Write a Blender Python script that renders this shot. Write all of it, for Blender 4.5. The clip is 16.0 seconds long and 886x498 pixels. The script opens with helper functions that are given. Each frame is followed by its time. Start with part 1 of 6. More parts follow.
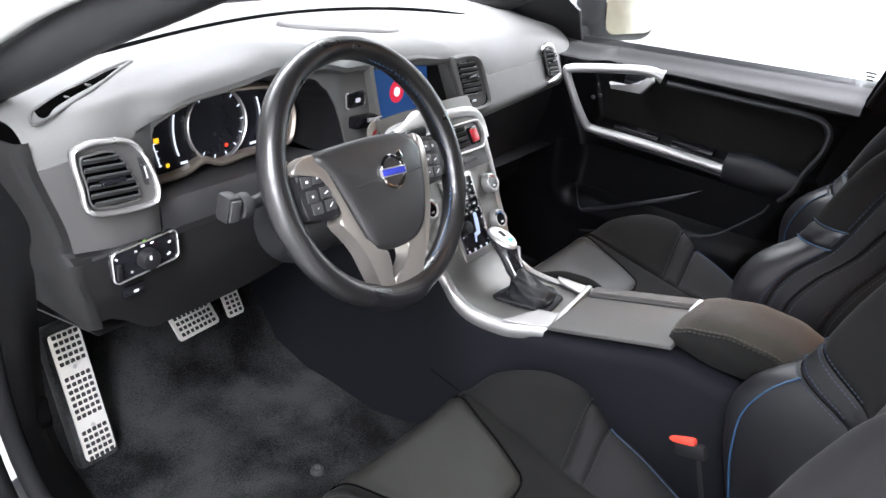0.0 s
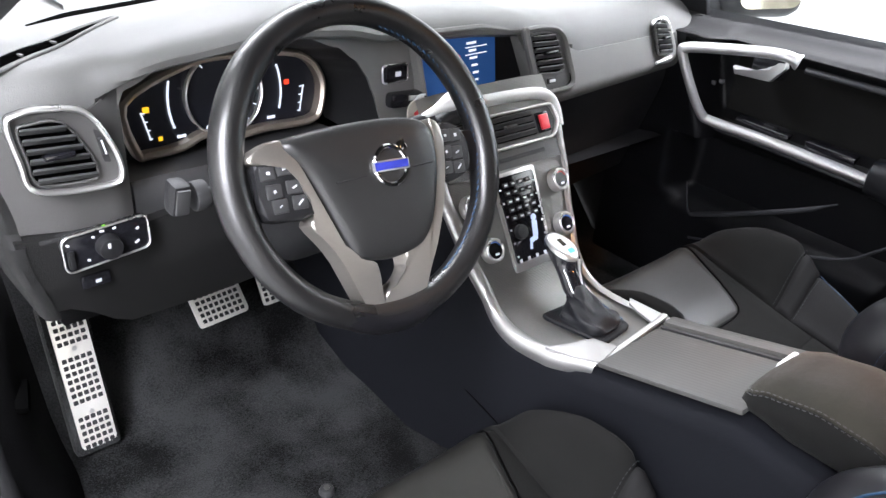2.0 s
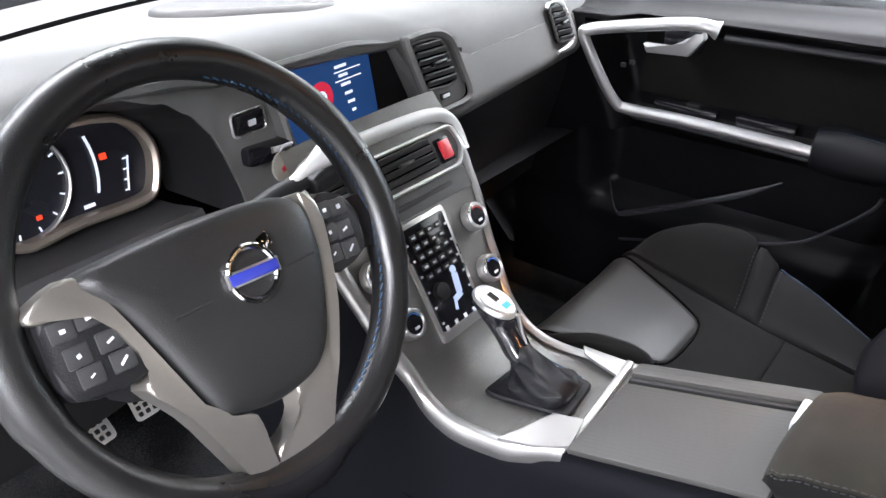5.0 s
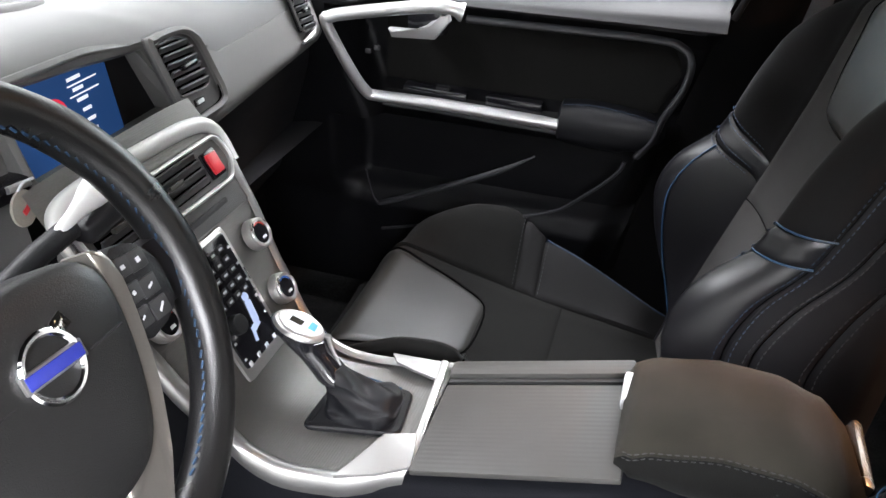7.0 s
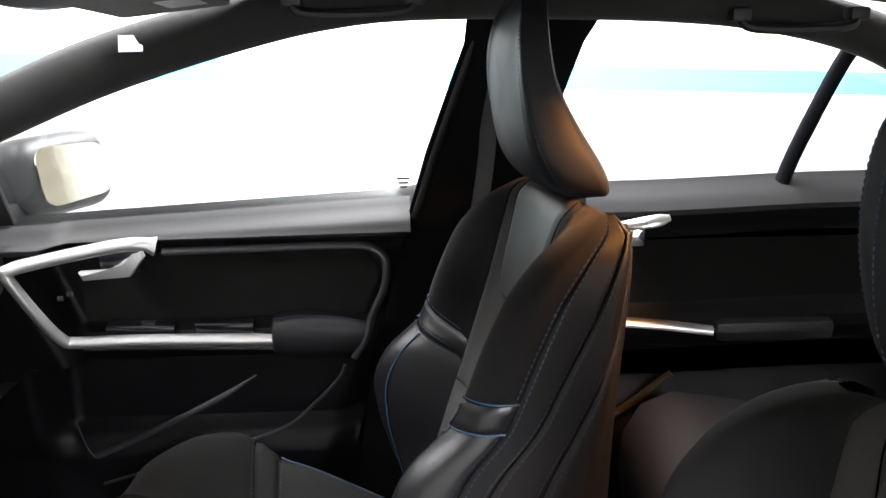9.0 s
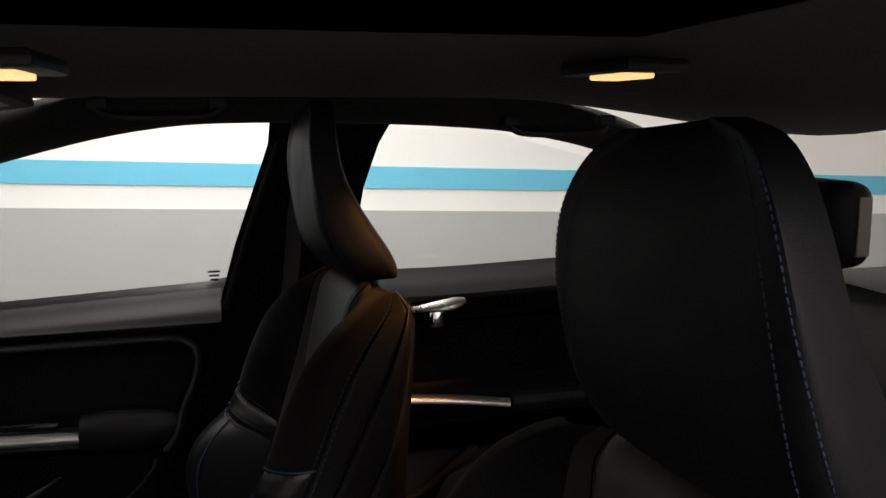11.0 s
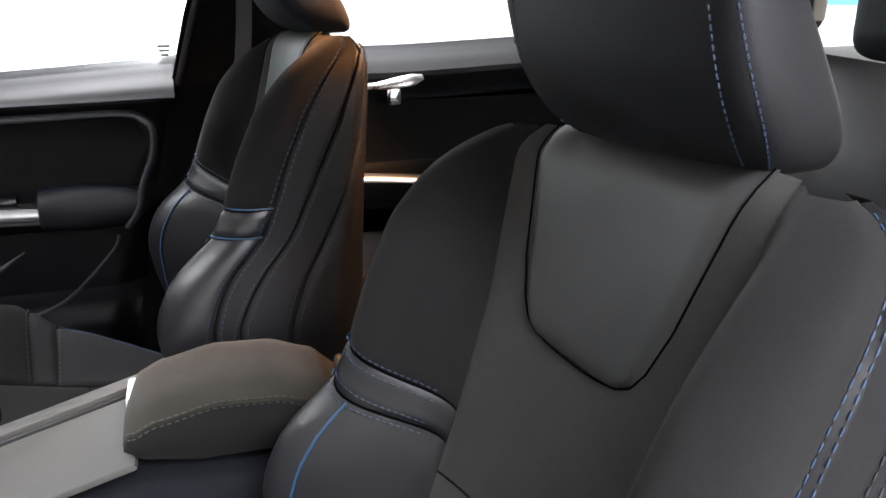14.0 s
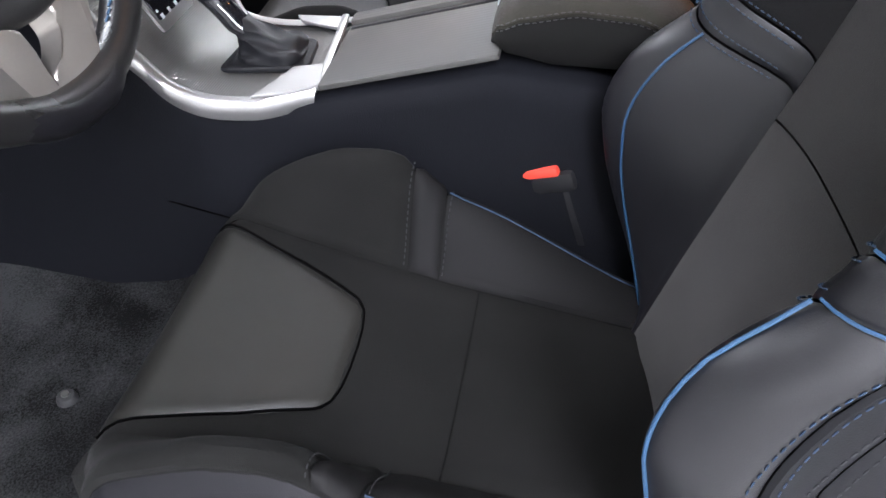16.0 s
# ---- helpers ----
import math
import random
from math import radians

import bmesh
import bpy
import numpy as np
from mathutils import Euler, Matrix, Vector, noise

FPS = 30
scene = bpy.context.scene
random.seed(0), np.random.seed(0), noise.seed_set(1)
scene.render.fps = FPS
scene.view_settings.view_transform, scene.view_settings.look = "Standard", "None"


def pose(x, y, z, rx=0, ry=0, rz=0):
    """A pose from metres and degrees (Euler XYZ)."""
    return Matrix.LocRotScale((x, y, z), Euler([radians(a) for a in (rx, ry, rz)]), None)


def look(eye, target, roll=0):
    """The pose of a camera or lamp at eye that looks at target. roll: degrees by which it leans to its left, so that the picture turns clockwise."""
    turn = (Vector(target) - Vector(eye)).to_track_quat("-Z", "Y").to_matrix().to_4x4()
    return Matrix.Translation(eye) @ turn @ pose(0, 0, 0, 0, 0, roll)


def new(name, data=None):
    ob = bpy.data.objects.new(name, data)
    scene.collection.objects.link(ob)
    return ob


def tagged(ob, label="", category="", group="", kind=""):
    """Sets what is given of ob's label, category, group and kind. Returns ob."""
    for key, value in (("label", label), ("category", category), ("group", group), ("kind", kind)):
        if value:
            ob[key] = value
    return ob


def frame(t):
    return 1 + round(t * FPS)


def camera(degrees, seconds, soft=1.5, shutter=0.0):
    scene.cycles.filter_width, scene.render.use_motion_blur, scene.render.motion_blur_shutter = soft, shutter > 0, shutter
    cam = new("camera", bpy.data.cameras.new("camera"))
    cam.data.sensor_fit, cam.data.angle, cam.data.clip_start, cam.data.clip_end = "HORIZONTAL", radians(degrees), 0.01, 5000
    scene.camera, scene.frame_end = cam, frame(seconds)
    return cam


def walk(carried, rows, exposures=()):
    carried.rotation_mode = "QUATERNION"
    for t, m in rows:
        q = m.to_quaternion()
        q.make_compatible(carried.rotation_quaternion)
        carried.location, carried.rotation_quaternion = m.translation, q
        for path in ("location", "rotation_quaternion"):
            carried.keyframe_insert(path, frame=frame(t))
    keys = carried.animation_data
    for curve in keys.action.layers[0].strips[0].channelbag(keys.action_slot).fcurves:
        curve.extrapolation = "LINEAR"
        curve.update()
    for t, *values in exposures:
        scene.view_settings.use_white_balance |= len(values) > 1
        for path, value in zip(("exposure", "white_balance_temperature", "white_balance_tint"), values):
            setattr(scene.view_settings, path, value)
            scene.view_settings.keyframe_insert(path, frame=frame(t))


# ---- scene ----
cam = camera(57.0, 16.0)
METRES, EYE, TILT, LEAN, TURN = 1.0, 1.1, 0.0, 0.0, 0.0
PATH = [
    (0, (-1.204, -0.687, 1.398), (0.28, 0.32, 0.513), 5.9),
    (0.5, (-1.114, -0.664, 1.376), (0.271, 0.435, 0.441), 4.7),
    (1, (-1.013, -0.668, 1.375), (0.292, 0.505, 0.414), 4.3),
    (1.5, (-0.948, -0.675, 1.377), (0.301, 0.56, 0.419), 4.2),
    (2, (-0.91, -0.68, 1.358), (0.304, 0.574, 0.381), 5.3),
    (2.5, (-0.898, -0.63, 1.342), (0.355, 0.555, 0.329), 5.8),
    (3, (-0.874, -0.529, 1.344), (0.499, 0.51, 0.326), 3.2),
    (3.2, (-0.864, -0.489, 1.327), (0.535, 0.521, 0.316), 3.1),
    (5.3, (-0.689, -0.479, 1.314), (0.674, 0.601, 0.328), -0.9),
    (5.5, (-0.681, -0.469, 1.312), (0.708, 0.551, 0.297), 0.2),
    (6, (-0.667, -0.429, 1.315), (0.805, 0.45, 0.284), 1.6),
    (6.5, (-0.673, -0.386, 1.304), (0.897, 0.31, 0.278), 2.4),
    (7, (-0.678, -0.349, 1.311), (0.982, 0.104, 0.293), 3.0),
    (7.5, (-0.672, -0.371, 1.332), (1.057, -0.122, 0.357), 4.6),
    (8, (-0.68, -0.402, 1.352), (1.102, -0.367, 0.444), 5.4),
    (8.5, (-0.684, -0.408, 1.344), (1.15, -0.42, 0.546), 1.1),
    (9, (-0.675, -0.437, 1.315), (1.249, -0.499, 0.775), -0.8),
    (9.2, (-0.663, -0.471, 1.324), (1.287, -0.487, 0.881), -1.3),
    (11.3, (-0.792, -0.479, 1.307), (1.113, -0.992, 0.98), -0.0),
    (11.5, (-0.789, -0.488, 1.296), (1.108, -1.001, 0.925), 0.2),
    (12, (-0.798, -0.482, 1.273), (1.078, -0.998, 0.806), 0.0),
    (12.5, (-0.803, -0.484, 1.244), (1.046, -1.018, 0.7), -0.1),
    (13, (-0.811, -0.488, 1.229), (1.02, -1.036, 0.642), -0.3),
    (13.5, (-0.815, -0.485, 1.214), (1.008, -1.018, 0.587), -0.6),
    (14, (-0.825, -0.481, 1.197), (0.984, -0.999, 0.518), -0.3),
    (14.5, (-0.843, -0.463, 1.173), (0.94, -0.924, 0.391), 0.0),
    (15, (-0.868, -0.44, 1.147), (0.852, -0.827, 0.202), 1.2),
    (15.5, (-0.887, -0.428, 1.156), (0.711, -0.553, -0.04), 1.3),
    (16, (-0.901, -0.464, 1.16), (0.576, -0.19, -0.16), -0.5),
]
walk(cam, [(t, look(eye, target, roll)) for t, eye, target, roll in PATH],
     [(0.0, 0.0, 6250, 13), (3.2, 0.0, 6250, 13), (5.3, -0.15, 6250, 13), (8.0, -0.2, 6500, 11), (9.2, -0.1, 6600, 11), (11.3, -2.8, 7200, 14), (12.0, -2.6, 7200, 14),
                    (12.5, -2.2, 6900, 14), (13.0, -0.6, 6600, 13), (13.5, -0.2, 6500, 12), (14.5, -0.1, 6250, 13), (15.2, -0.25, 6120, 15), (16.0, -0.1, 6120, 15)])

# ---- light: white fluorescent workshop, two added fill lamps, warm courtesy lamps in the roof lining ----
world = bpy.data.worlds.new("world")
scene.world = world
world.use_nodes = True
world.node_tree.nodes["Background"].inputs["Color"].default_value = (0.9, 0.95, 1.0, 1)
world.node_tree.nodes["Background"].inputs["Strength"].default_value = 0.08


def area_lamp(name, place, target, sx, sy, watts, colour=(1, 1, 1), spread=180):
    data = bpy.data.lights.new(name, "AREA")
    data.shape, data.size, data.size_y, data.energy, data.color = "RECTANGLE", sx, sy, watts, colour
    data.spread = radians(spread)
    ob = new(name, data)
    ob.matrix_world = look(place, target)
    return ob


COOL = (0.958, 0.967, 1.0)
area_lamp("ceiling_tube_west", (-2.2, -0.9, 2.72), (-1.5, -0.4, 0), 0.6, 3.0, 600, COOL)
# added low fill from the left for the footwell; wall_west has no opening
area_lamp("roller_door_daylight", (-4.2, -1.9, 1.6), (-0.5, 0.3, 0.7), 3.0, 2.2, 160, COOL)
area_lamp("ceiling_tube_east", (2.0, -0.4, 2.72), (2.45, -0.4, 0), 0.4, 4.4, 900, COOL)
area_lamp("ceiling_tube_front", (0.0, 1.7, 2.72), (0.0, 1.71, 0), 2.4, 0.5, 210, COOL)
WARM = (1.0, 0.43, 0.14)
area_lamp("courtesy_lamp_rear", (0.17, -0.937, 1.362), (0.28, -0.75, 1.06), 0.07, 0.035, 7.5, WARM, 70)
area_lamp("courtesy_lamp_front", (0.02, -0.27, 1.352), (0.0, -0.6, 0), 0.09, 0.05, 0.30, WARM)
# added fill from behind for dash and rear seats; no such door is modelled
area_lamp("rear_door_daylight", (0.2, -4.85, 1.4), (0.2, 0, 1.0), 4.0, 2.2, 90, (1.0, 0.97, 0.92))


# ---- materials ----
def material(name, base, rough=0.5, metal=0.0, grain=0.0, grain_size=400.0, vary=0.12, vary_size=6.0, coat=0.0, sheen=0.0, spec=0.44,
             weave=0.0, weave_size=300.0, weave_axis=(1, 1, 1), span=(0.45, 1.05)):
    m = bpy.data.materials.new(name)
    m.use_nodes = True
    t = m.node_tree
    b = t.nodes["Principled BSDF"]
    b.inputs["Metallic"].default_value = metal
    b.inputs["Coat Weight"].default_value = coat
    b.inputs["Sheen Weight"].default_value = sheen
    b.inputs["Sheen Roughness"].default_value = 0.4
    b.inputs["Specular IOR Level"].default_value = spec
    co = t.nodes.new("ShaderNodeTexCoord")
    big = t.nodes.new("ShaderNodeTexNoise")
    big.inputs["Scale"].default_value = vary_size
    big.inputs["Detail"].default_value = 6
    t.links.new(co.outputs["Object"], big.inputs["Vector"])
    fine = t.nodes.new("ShaderNodeTexNoise")
    fine.inputs["Scale"].default_value = grain_size
    fine.inputs["Detail"].default_value = 3
    t.links.new(co.outputs["Object"], fine.inputs["Vector"])
    both = t.nodes.new("ShaderNodeMath")
    both.operation = "MULTIPLY_ADD"
    t.links.new(fine.outputs["Fac"], both.inputs[0])
    both.inputs[1].default_value = 0.5
    t.links.new(big.outputs["Fac"], both.inputs[2])
    ramp = t.nodes.new("ShaderNodeMapRange")
    ramp.inputs["From Min"].default_value, ramp.inputs["From Max"].default_value = span
    ramp.inputs["To Min"].default_value, ramp.inputs["To Max"].default_value = 1 - vary, 1 + vary
    t.links.new(both.outputs[0], ramp.inputs["Value"])
    mul = t.nodes.new("ShaderNodeVectorMath")
    mul.operation = "SCALE"
    mul.inputs[0].default_value = base
    t.links.new(ramp.outputs[0], mul.inputs["Scale"])
    t.links.new(mul.outputs[0], b.inputs["Base Color"])
    rr = t.nodes.new("ShaderNodeMapRange")
    rr.inputs["From Min"].default_value, rr.inputs["From Max"].default_value = 0.3, 0.7
    rr.inputs["To Min"].default_value, rr.inputs["To Max"].default_value = max(0.02, rough - 0.06), min(1, rough + 0.06)
    t.links.new(big.outputs["Fac"], rr.inputs["Value"])
    t.links.new(rr.outputs[0], b.inputs["Roughness"])
    height = fine.outputs["Fac"]
    if weave:
        w1 = t.nodes.new("ShaderNodeTexWave")
        w1.inputs["Scale"].default_value = weave_size
        w1.bands_direction = "DIAGONAL"
        squash = t.nodes.new("ShaderNodeVectorMath")
        squash.operation = "MULTIPLY"
        squash.inputs[1].default_value = weave_axis
        t.links.new(co.outputs["Object"], squash.inputs[0])
        t.links.new(squash.outputs[0], w1.inputs["Vector"])
        height = w1.outputs["Fac"]
        grain = weave
    if grain:
        bump = t.nodes.new("ShaderNodeBump")
        bump.inputs["Strength"].default_value = grain
        bump.inputs["Distance"].default_value = 0.0012
        t.links.new(height, bump.inputs["Height"])
        t.links.new(bump.outputs[0], b.inputs["Normal"])
    return m


def glow(name, colour, strength):
    m = bpy.data.materials.new(name)
    m.use_nodes = True
    b = m.node_tree.nodes["Principled BSDF"]
    b.inputs["Base Color"].default_value = (*[0.3 * c for c in colour], 1)
    b.inputs["Emission Color"].default_value = (*colour, 1)
    b.inputs["Emission Strength"].default_value = strength
    b.inputs["Roughness"].default_value = 0.25
    return m


def clear(name, tint, rough=0.0):
    m = bpy.data.materials.new(name)
    m.use_nodes = True
    t = m.node_tree
    out = t.nodes["Material Output"]
    tr = t.nodes.new("ShaderNodeBsdfTransparent")
    tr.inputs["Color"].default_value = (*tint, 1)
    gl = t.nodes.new("ShaderNodeBsdfGlossy")
    gl.inputs["Roughness"].default_value = rough
    fr = t.nodes.new("ShaderNodeFresnel")
    fr.inputs["IOR"].default_value = 1.45
    mix = t.nodes.new("ShaderNodeMixShader")
    t.links.new(fr.outputs[0], mix.inputs[0])
    t.links.new(tr.outputs[0], mix.inputs[1])
    t.links.new(gl.outputs[0], mix.inputs[2])
    t.links.new(mix.outputs[0], out.inputs["Surface"])
    return m


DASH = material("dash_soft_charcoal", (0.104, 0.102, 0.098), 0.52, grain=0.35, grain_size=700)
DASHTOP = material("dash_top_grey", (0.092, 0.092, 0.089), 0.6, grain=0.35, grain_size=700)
# Charcoal trim; on driver_face and its vent bezel, dash colour with shade put in.
MIDDASH = material("charcoal_and_shaded_dash", (0.050, 0.049, 0.048), 0.52, grain=0.35, grain_size=700)
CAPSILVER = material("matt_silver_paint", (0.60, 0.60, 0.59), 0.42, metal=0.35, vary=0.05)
# Dash charcoal taken down to near black, putting the knee shade into the colour.
LOWDASH = material("shaded_lower_dash", (0.0085, 0.0084, 0.0085), 0.62, spec=0.16, grain=0.35, grain_size=700)
AIRBAG = material("airbag_charcoal", (0.0125, 0.0124, 0.0125), 0.40, spec=0.6, grain=0.3, grain_size=900)
SLAT = material("vent_slat_plastic", (0.030, 0.030, 0.031), 0.42, vary=0.08)
RIMMETAL = material("warm_satin_metal", (0.44, 0.38, 0.32), 0.35, metal=0.8, vary=0.06)
CHAMPAGNE = material("champagne_satin_metal", (0.50, 0.470, 0.43), 0.32, metal=0.9, vary=0.05)
DOORSKIN = material("door_black_vinyl", (0.0038, 0.0040, 0.0052), 0.48, spec=0.26, grain=0.2, grain_size=700, vary=0.2, vary_size=9)
DIM_BLUE = material("dim_blue_seam", (0.006, 0.020, 0.045), 0.65)
SEAM_BLUE = material("dark_blue_seam", (0.006, 0.018, 0.042), 0.7)
RIMHIDE = material("wheel_rim_leather", (0.0075, 0.0073, 0.0075), 0.31, spec=0.58, grain=0.2, grain_size=900, vary=0.25, vary_size=12)
# Matt black for dark parts and seams, and for shade painted into slots.
SLOT = material("black_and_slot_shade", (0.0015, 0.0015, 0.0015), 1.0, spec=0.0)
# Lighter, glossier grey for the door's moulded edges and the armrest thread.
SHEENY = material("lighter_edge_grey", (0.016, 0.0165, 0.019), 0.38, spec=0.45, grain=0.2, grain_size=600)
PLASTIC = material("black_grained_plastic", (0.0085, 0.0085, 0.0095), 0.5, spec=0.3, grain=0.3, grain_size=600)
GLOSS = material("gloss_black", (0.008, 0.008, 0.01), 0.12, vary=0.05)
NAVY = material("dark_trim_plastic", (0.0043, 0.0046, 0.0062), 0.75, spec=0.08, grain=0.3, grain_size=500)
# Bolster leather darkened: the shade of the flanks is put into the colour.
FLANKHIDE = material("shaded_flank_leather", (0.0035, 0.0036, 0.0047), 0.52, spec=0.20, grain=0.14, grain_size=900, vary=0.2, vary_size=9)
LEATHER = material("black_leather", (0.0054, 0.0053, 0.0066), 0.36, spec=0.41, grain=0.12, grain_size=900, vary=0.2, vary_size=9)
SMOOTH = material("smooth_black_leather", (0.0130, 0.0127, 0.0113), 0.45, spec=0.30, grain=0.14, grain_size=900, vary=0.2, vary_size=9)
PATCH = material("grey_black_leather", (0.026, 0.026, 0.0265), 0.47, spec=0.40, grain=0.14, grain_size=900, vary=0.2, vary_size=9)
SUEDE = material("black_suede_cloth", (0.0088, 0.0086, 0.0088), 0.95, grain=0.22, grain_size=900, vary=0.3, vary_size=14, sheen=0.06, spec=0.12)
LEDGE = material("ledge_grey", (0.022, 0.022, 0.0225), 0.6, spec=0.16, grain=0.35, grain_size=700)
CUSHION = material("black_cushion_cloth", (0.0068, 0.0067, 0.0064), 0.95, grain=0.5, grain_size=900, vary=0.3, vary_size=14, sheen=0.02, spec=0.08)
HIDE = material("dull_black_leather", (0.007, 0.007, 0.0085), 0.55, grain=0.22, grain_size=900, vary=0.2, vary_size=9, spec=0.2)
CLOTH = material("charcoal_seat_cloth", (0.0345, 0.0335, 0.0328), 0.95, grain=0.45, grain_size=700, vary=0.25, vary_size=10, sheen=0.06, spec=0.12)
BROWN = material("brown_suede", (0.0190, 0.0174, 0.0136), 0.95, grain=0.5, grain_size=900, vary=0.35, vary_size=18, sheen=0.08, spec=0.12)
NUBUCK = material("black_nubuck", (0.0052, 0.0050, 0.0052), 0.72, grain=0.25, grain_size=900, vary=0.25, vary_size=12, spec=0.14)
SEAM_GREY = material("dark_grey_thread", (0.010, 0.011, 0.013), 0.7)
BLUE = material("blue_piping", (0.010, 0.038, 0.083), 0.6, grain=0.3, grain_size=900)
SILVER = material("satin_silver", (0.62, 0.61, 0.60), 0.3, metal=0.9, vary=0.05, grain=0.1, grain_size=900)
PLATED = material("dull_silver_plate", (0.37, 0.365, 0.36), 0.40, metal=0.85, vary=0.06, grain=0.1, grain_size=900)
BOOT = material("black_boot_leather", (0.0042, 0.0045, 0.0058), 0.52, spec=0.24, grain=0.15, grain_size=900, vary=0.25, vary_size=14)
DOORTRIM = material("door_strip_silver", (0.55, 0.55, 0.55), 0.36, metal=0.8, vary=0.05)
CHROME = material("chrome", (0.85, 0.85, 0.86), 0.1, metal=1.0, vary=0.03)
ALU = material("woven_aluminium", (0.27, 0.265, 0.255), 0.40, metal=0.7, vary=0.08, weave=0.22, weave_size=190, weave_axis=(0.05, 1, 1))
COVER = material("ribbed_grey_cover", (0.040, 0.0390, 0.0365), 0.55, vary=0.08, weave=0.10, weave_size=90, weave_axis=(1, 0, 0))
CARPET = material("black_carpet", (0.026, 0.0265, 0.0275), 1.0, grain=1.0, grain_size=350, vary=0.8, vary_size=7, span=(0.62, 0.90), sheen=0.08, spec=0.1)
STEEL = material("brushed_pedal_steel", (0.78, 0.76, 0.72), 0.35, metal=0.55, vary=0.06, grain=0.15, grain_size=500)
SILLM = material("sill_plate_grey", (0.045, 0.046, 0.055), 0.45, grain=0.2, grain_size=500)
SEAL = material("black_door_seal", (0.0045, 0.0045, 0.0050), 0.8, spec=0.12, grain=0.2)
RUBBER = material("black_rubber", (0.013, 0.013, 0.014), 0.7, grain=0.2)
PAINT = material("white_car_paint", (0.78, 0.78, 0.76), 0.25, coat=0.6, vary=0.02)
HEADLINER = material("charcoal_roof_lining", (0.011, 0.0107, 0.0105), 0.95, grain=0.4, grain_size=900, sheen=0.1)
PALE = material("pale_grey_print", (0.55, 0.56, 0.58), 0.5, vary=0.04)
RED = material("red_button_plastic", (0.55, 0.03, 0.04), 0.35, vary=0.06)
BUCKLE = material("red_buckle_plastic", (0.62, 0.055, 0.035), 0.4, vary=0.08)
BELT = material("grey_seat_belt_webbing", (0.035, 0.035, 0.038), 0.8, weave=0.3, weave_size=500)
BEIGE = material("beige_leather_side", (0.30, 0.28, 0.24), 0.45, grain=0.4, grain_size=330)
WALLW = material("white_wall_paint", (0.82, 0.82, 0.80), 0.7, grain=0.2, grain_size=120, vary=0.03, vary_size=2)
WALLB = material("blue_stripe_paint", (0.13, 0.50, 0.70), 0.6, vary=0.04)
WALLG = material("grey_wall_paint", (0.42, 0.43, 0.43), 0.6, grain=0.2, grain_size=120, vary=0.05, vary_size=2)
FLOORM = material("grey_sealed_floor", (0.32, 0.32, 0.31), 0.4, grain=0.2, grain_size=60, vary=0.15, vary_size=2)
SCREEN = glow("screen_blue", (0.03, 0.10, 0.30), 0.46)
SCREENR = glow("screen_red_disc", (0.75, 0.03, 0.07), 0.8)
LIT = glow("lit_white_marks", (0.85, 0.9, 1.0), 1.1)
AMBER = glow("amber_telltale", (1.0, 0.55, 0.02), 1.3)
REDLIT = glow("red_telltale", (1.0, 0.06, 0.02), 1.5)
FIGURE = glow("lit_climate_figure", (0.55, 0.66, 0.95), 0.8)
LENS = glow("warm_lamp_lens", (1.0, 0.60, 0.28), 8.0)
DIALFACE = material("dial_face", (0.012, 0.013, 0.018), 0.25, vary=0.05)
GLASS = clear("side_glass", (0.90, 0.93, 0.92))
MIRROR = material("mirror_glass", (0.82, 0.79, 0.70), 0.02, metal=1.0, vary=0.01)


# ---- building helpers ----
def link(name, bm, mat, parent=None, label="", smooth=True):
    me = bpy.data.meshes.new(name)
    if not any(e.is_boundary for e in bm.edges):
        bmesh.ops.recalc_face_normals(bm, faces=bm.faces)
    bm.to_mesh(me)
    bm.free()
    me.materials.append(mat)
    if smooth:
        me.polygons.foreach_set("use_smooth", [True] * len(me.polygons))
        me.set_sharp_from_angle(angle=radians(42))
    ob = new(name, me)
    if parent is not None:
        ob.parent = parent
    if label:
        ob["label"] = label
    return ob


part = link


def thing(name, label, category, place=None, group="", kind=""):
    ob = new(name)
    ob.empty_display_size = 0.05
    if place is not None:
        ob.matrix_world = place
    return tagged(ob, label, category, group, kind)


def moved(bm, m):
    bmesh.ops.transform(bm, matrix=m, verts=bm.verts)
    return bm


def box(sx, sy, sz, r=0.0, m=None, seg=2):
    bm = bmesh.new()
    bmesh.ops.create_cube(bm, size=1)
    bmesh.ops.scale(bm, vec=(sx, sy, sz), verts=bm.verts)
    if r:
        bmesh.ops.bevel(bm, geom=bm.edges[:], offset=min(r, 0.49 * min(sx, sy, sz)), segments=seg, affect="EDGES", profile=0.6)
    return moved(bm, m) if m is not None else bm


def at(x, y, z, rx=0, ry=0, rz=0):
    return pose(x, y, z, rx, ry, rz)


def cylinder(r0, r1, depth, n=24, bevel=0.0, m=None):
    bm = bmesh.new()
    bmesh.ops.create_cone(bm, cap_ends=True, segments=n, radius1=r0, radius2=r1, depth=depth)
    if bevel:
        rims = [e for e in bm.edges if any(len(f.verts) > 4 for f in e.link_faces)]
        bmesh.ops.bevel(bm, geom=rims, offset=bevel, segments=2, affect="EDGES", profile=0.6)
    return moved(bm, m) if m is not None else bm


def curve(points, n=8, closed=False):
    """Catmull-Rom line through the points."""
    p = [Vector(q) for q in points]
    k = len(p)
    out = []
    for i in range(k if closed else k - 1):
        a, b = p[i], p[(i + 1) % k]
        z = p[(i - 1) % k] if closed or i else a + (a - b)
        c = p[(i + 2) % k] if closed or i + 2 < k else b + (b - a)
        for j in range(n):
            t = j / n
            out.append(0.5 * (2 * a + (b - z) * t + (2 * z - 5 * a + 4 * b - c) * t * t + (3 * a - z - 3 * b + c) * t ** 3))
    if not closed:
        out.append(p[-1].copy())
    return out


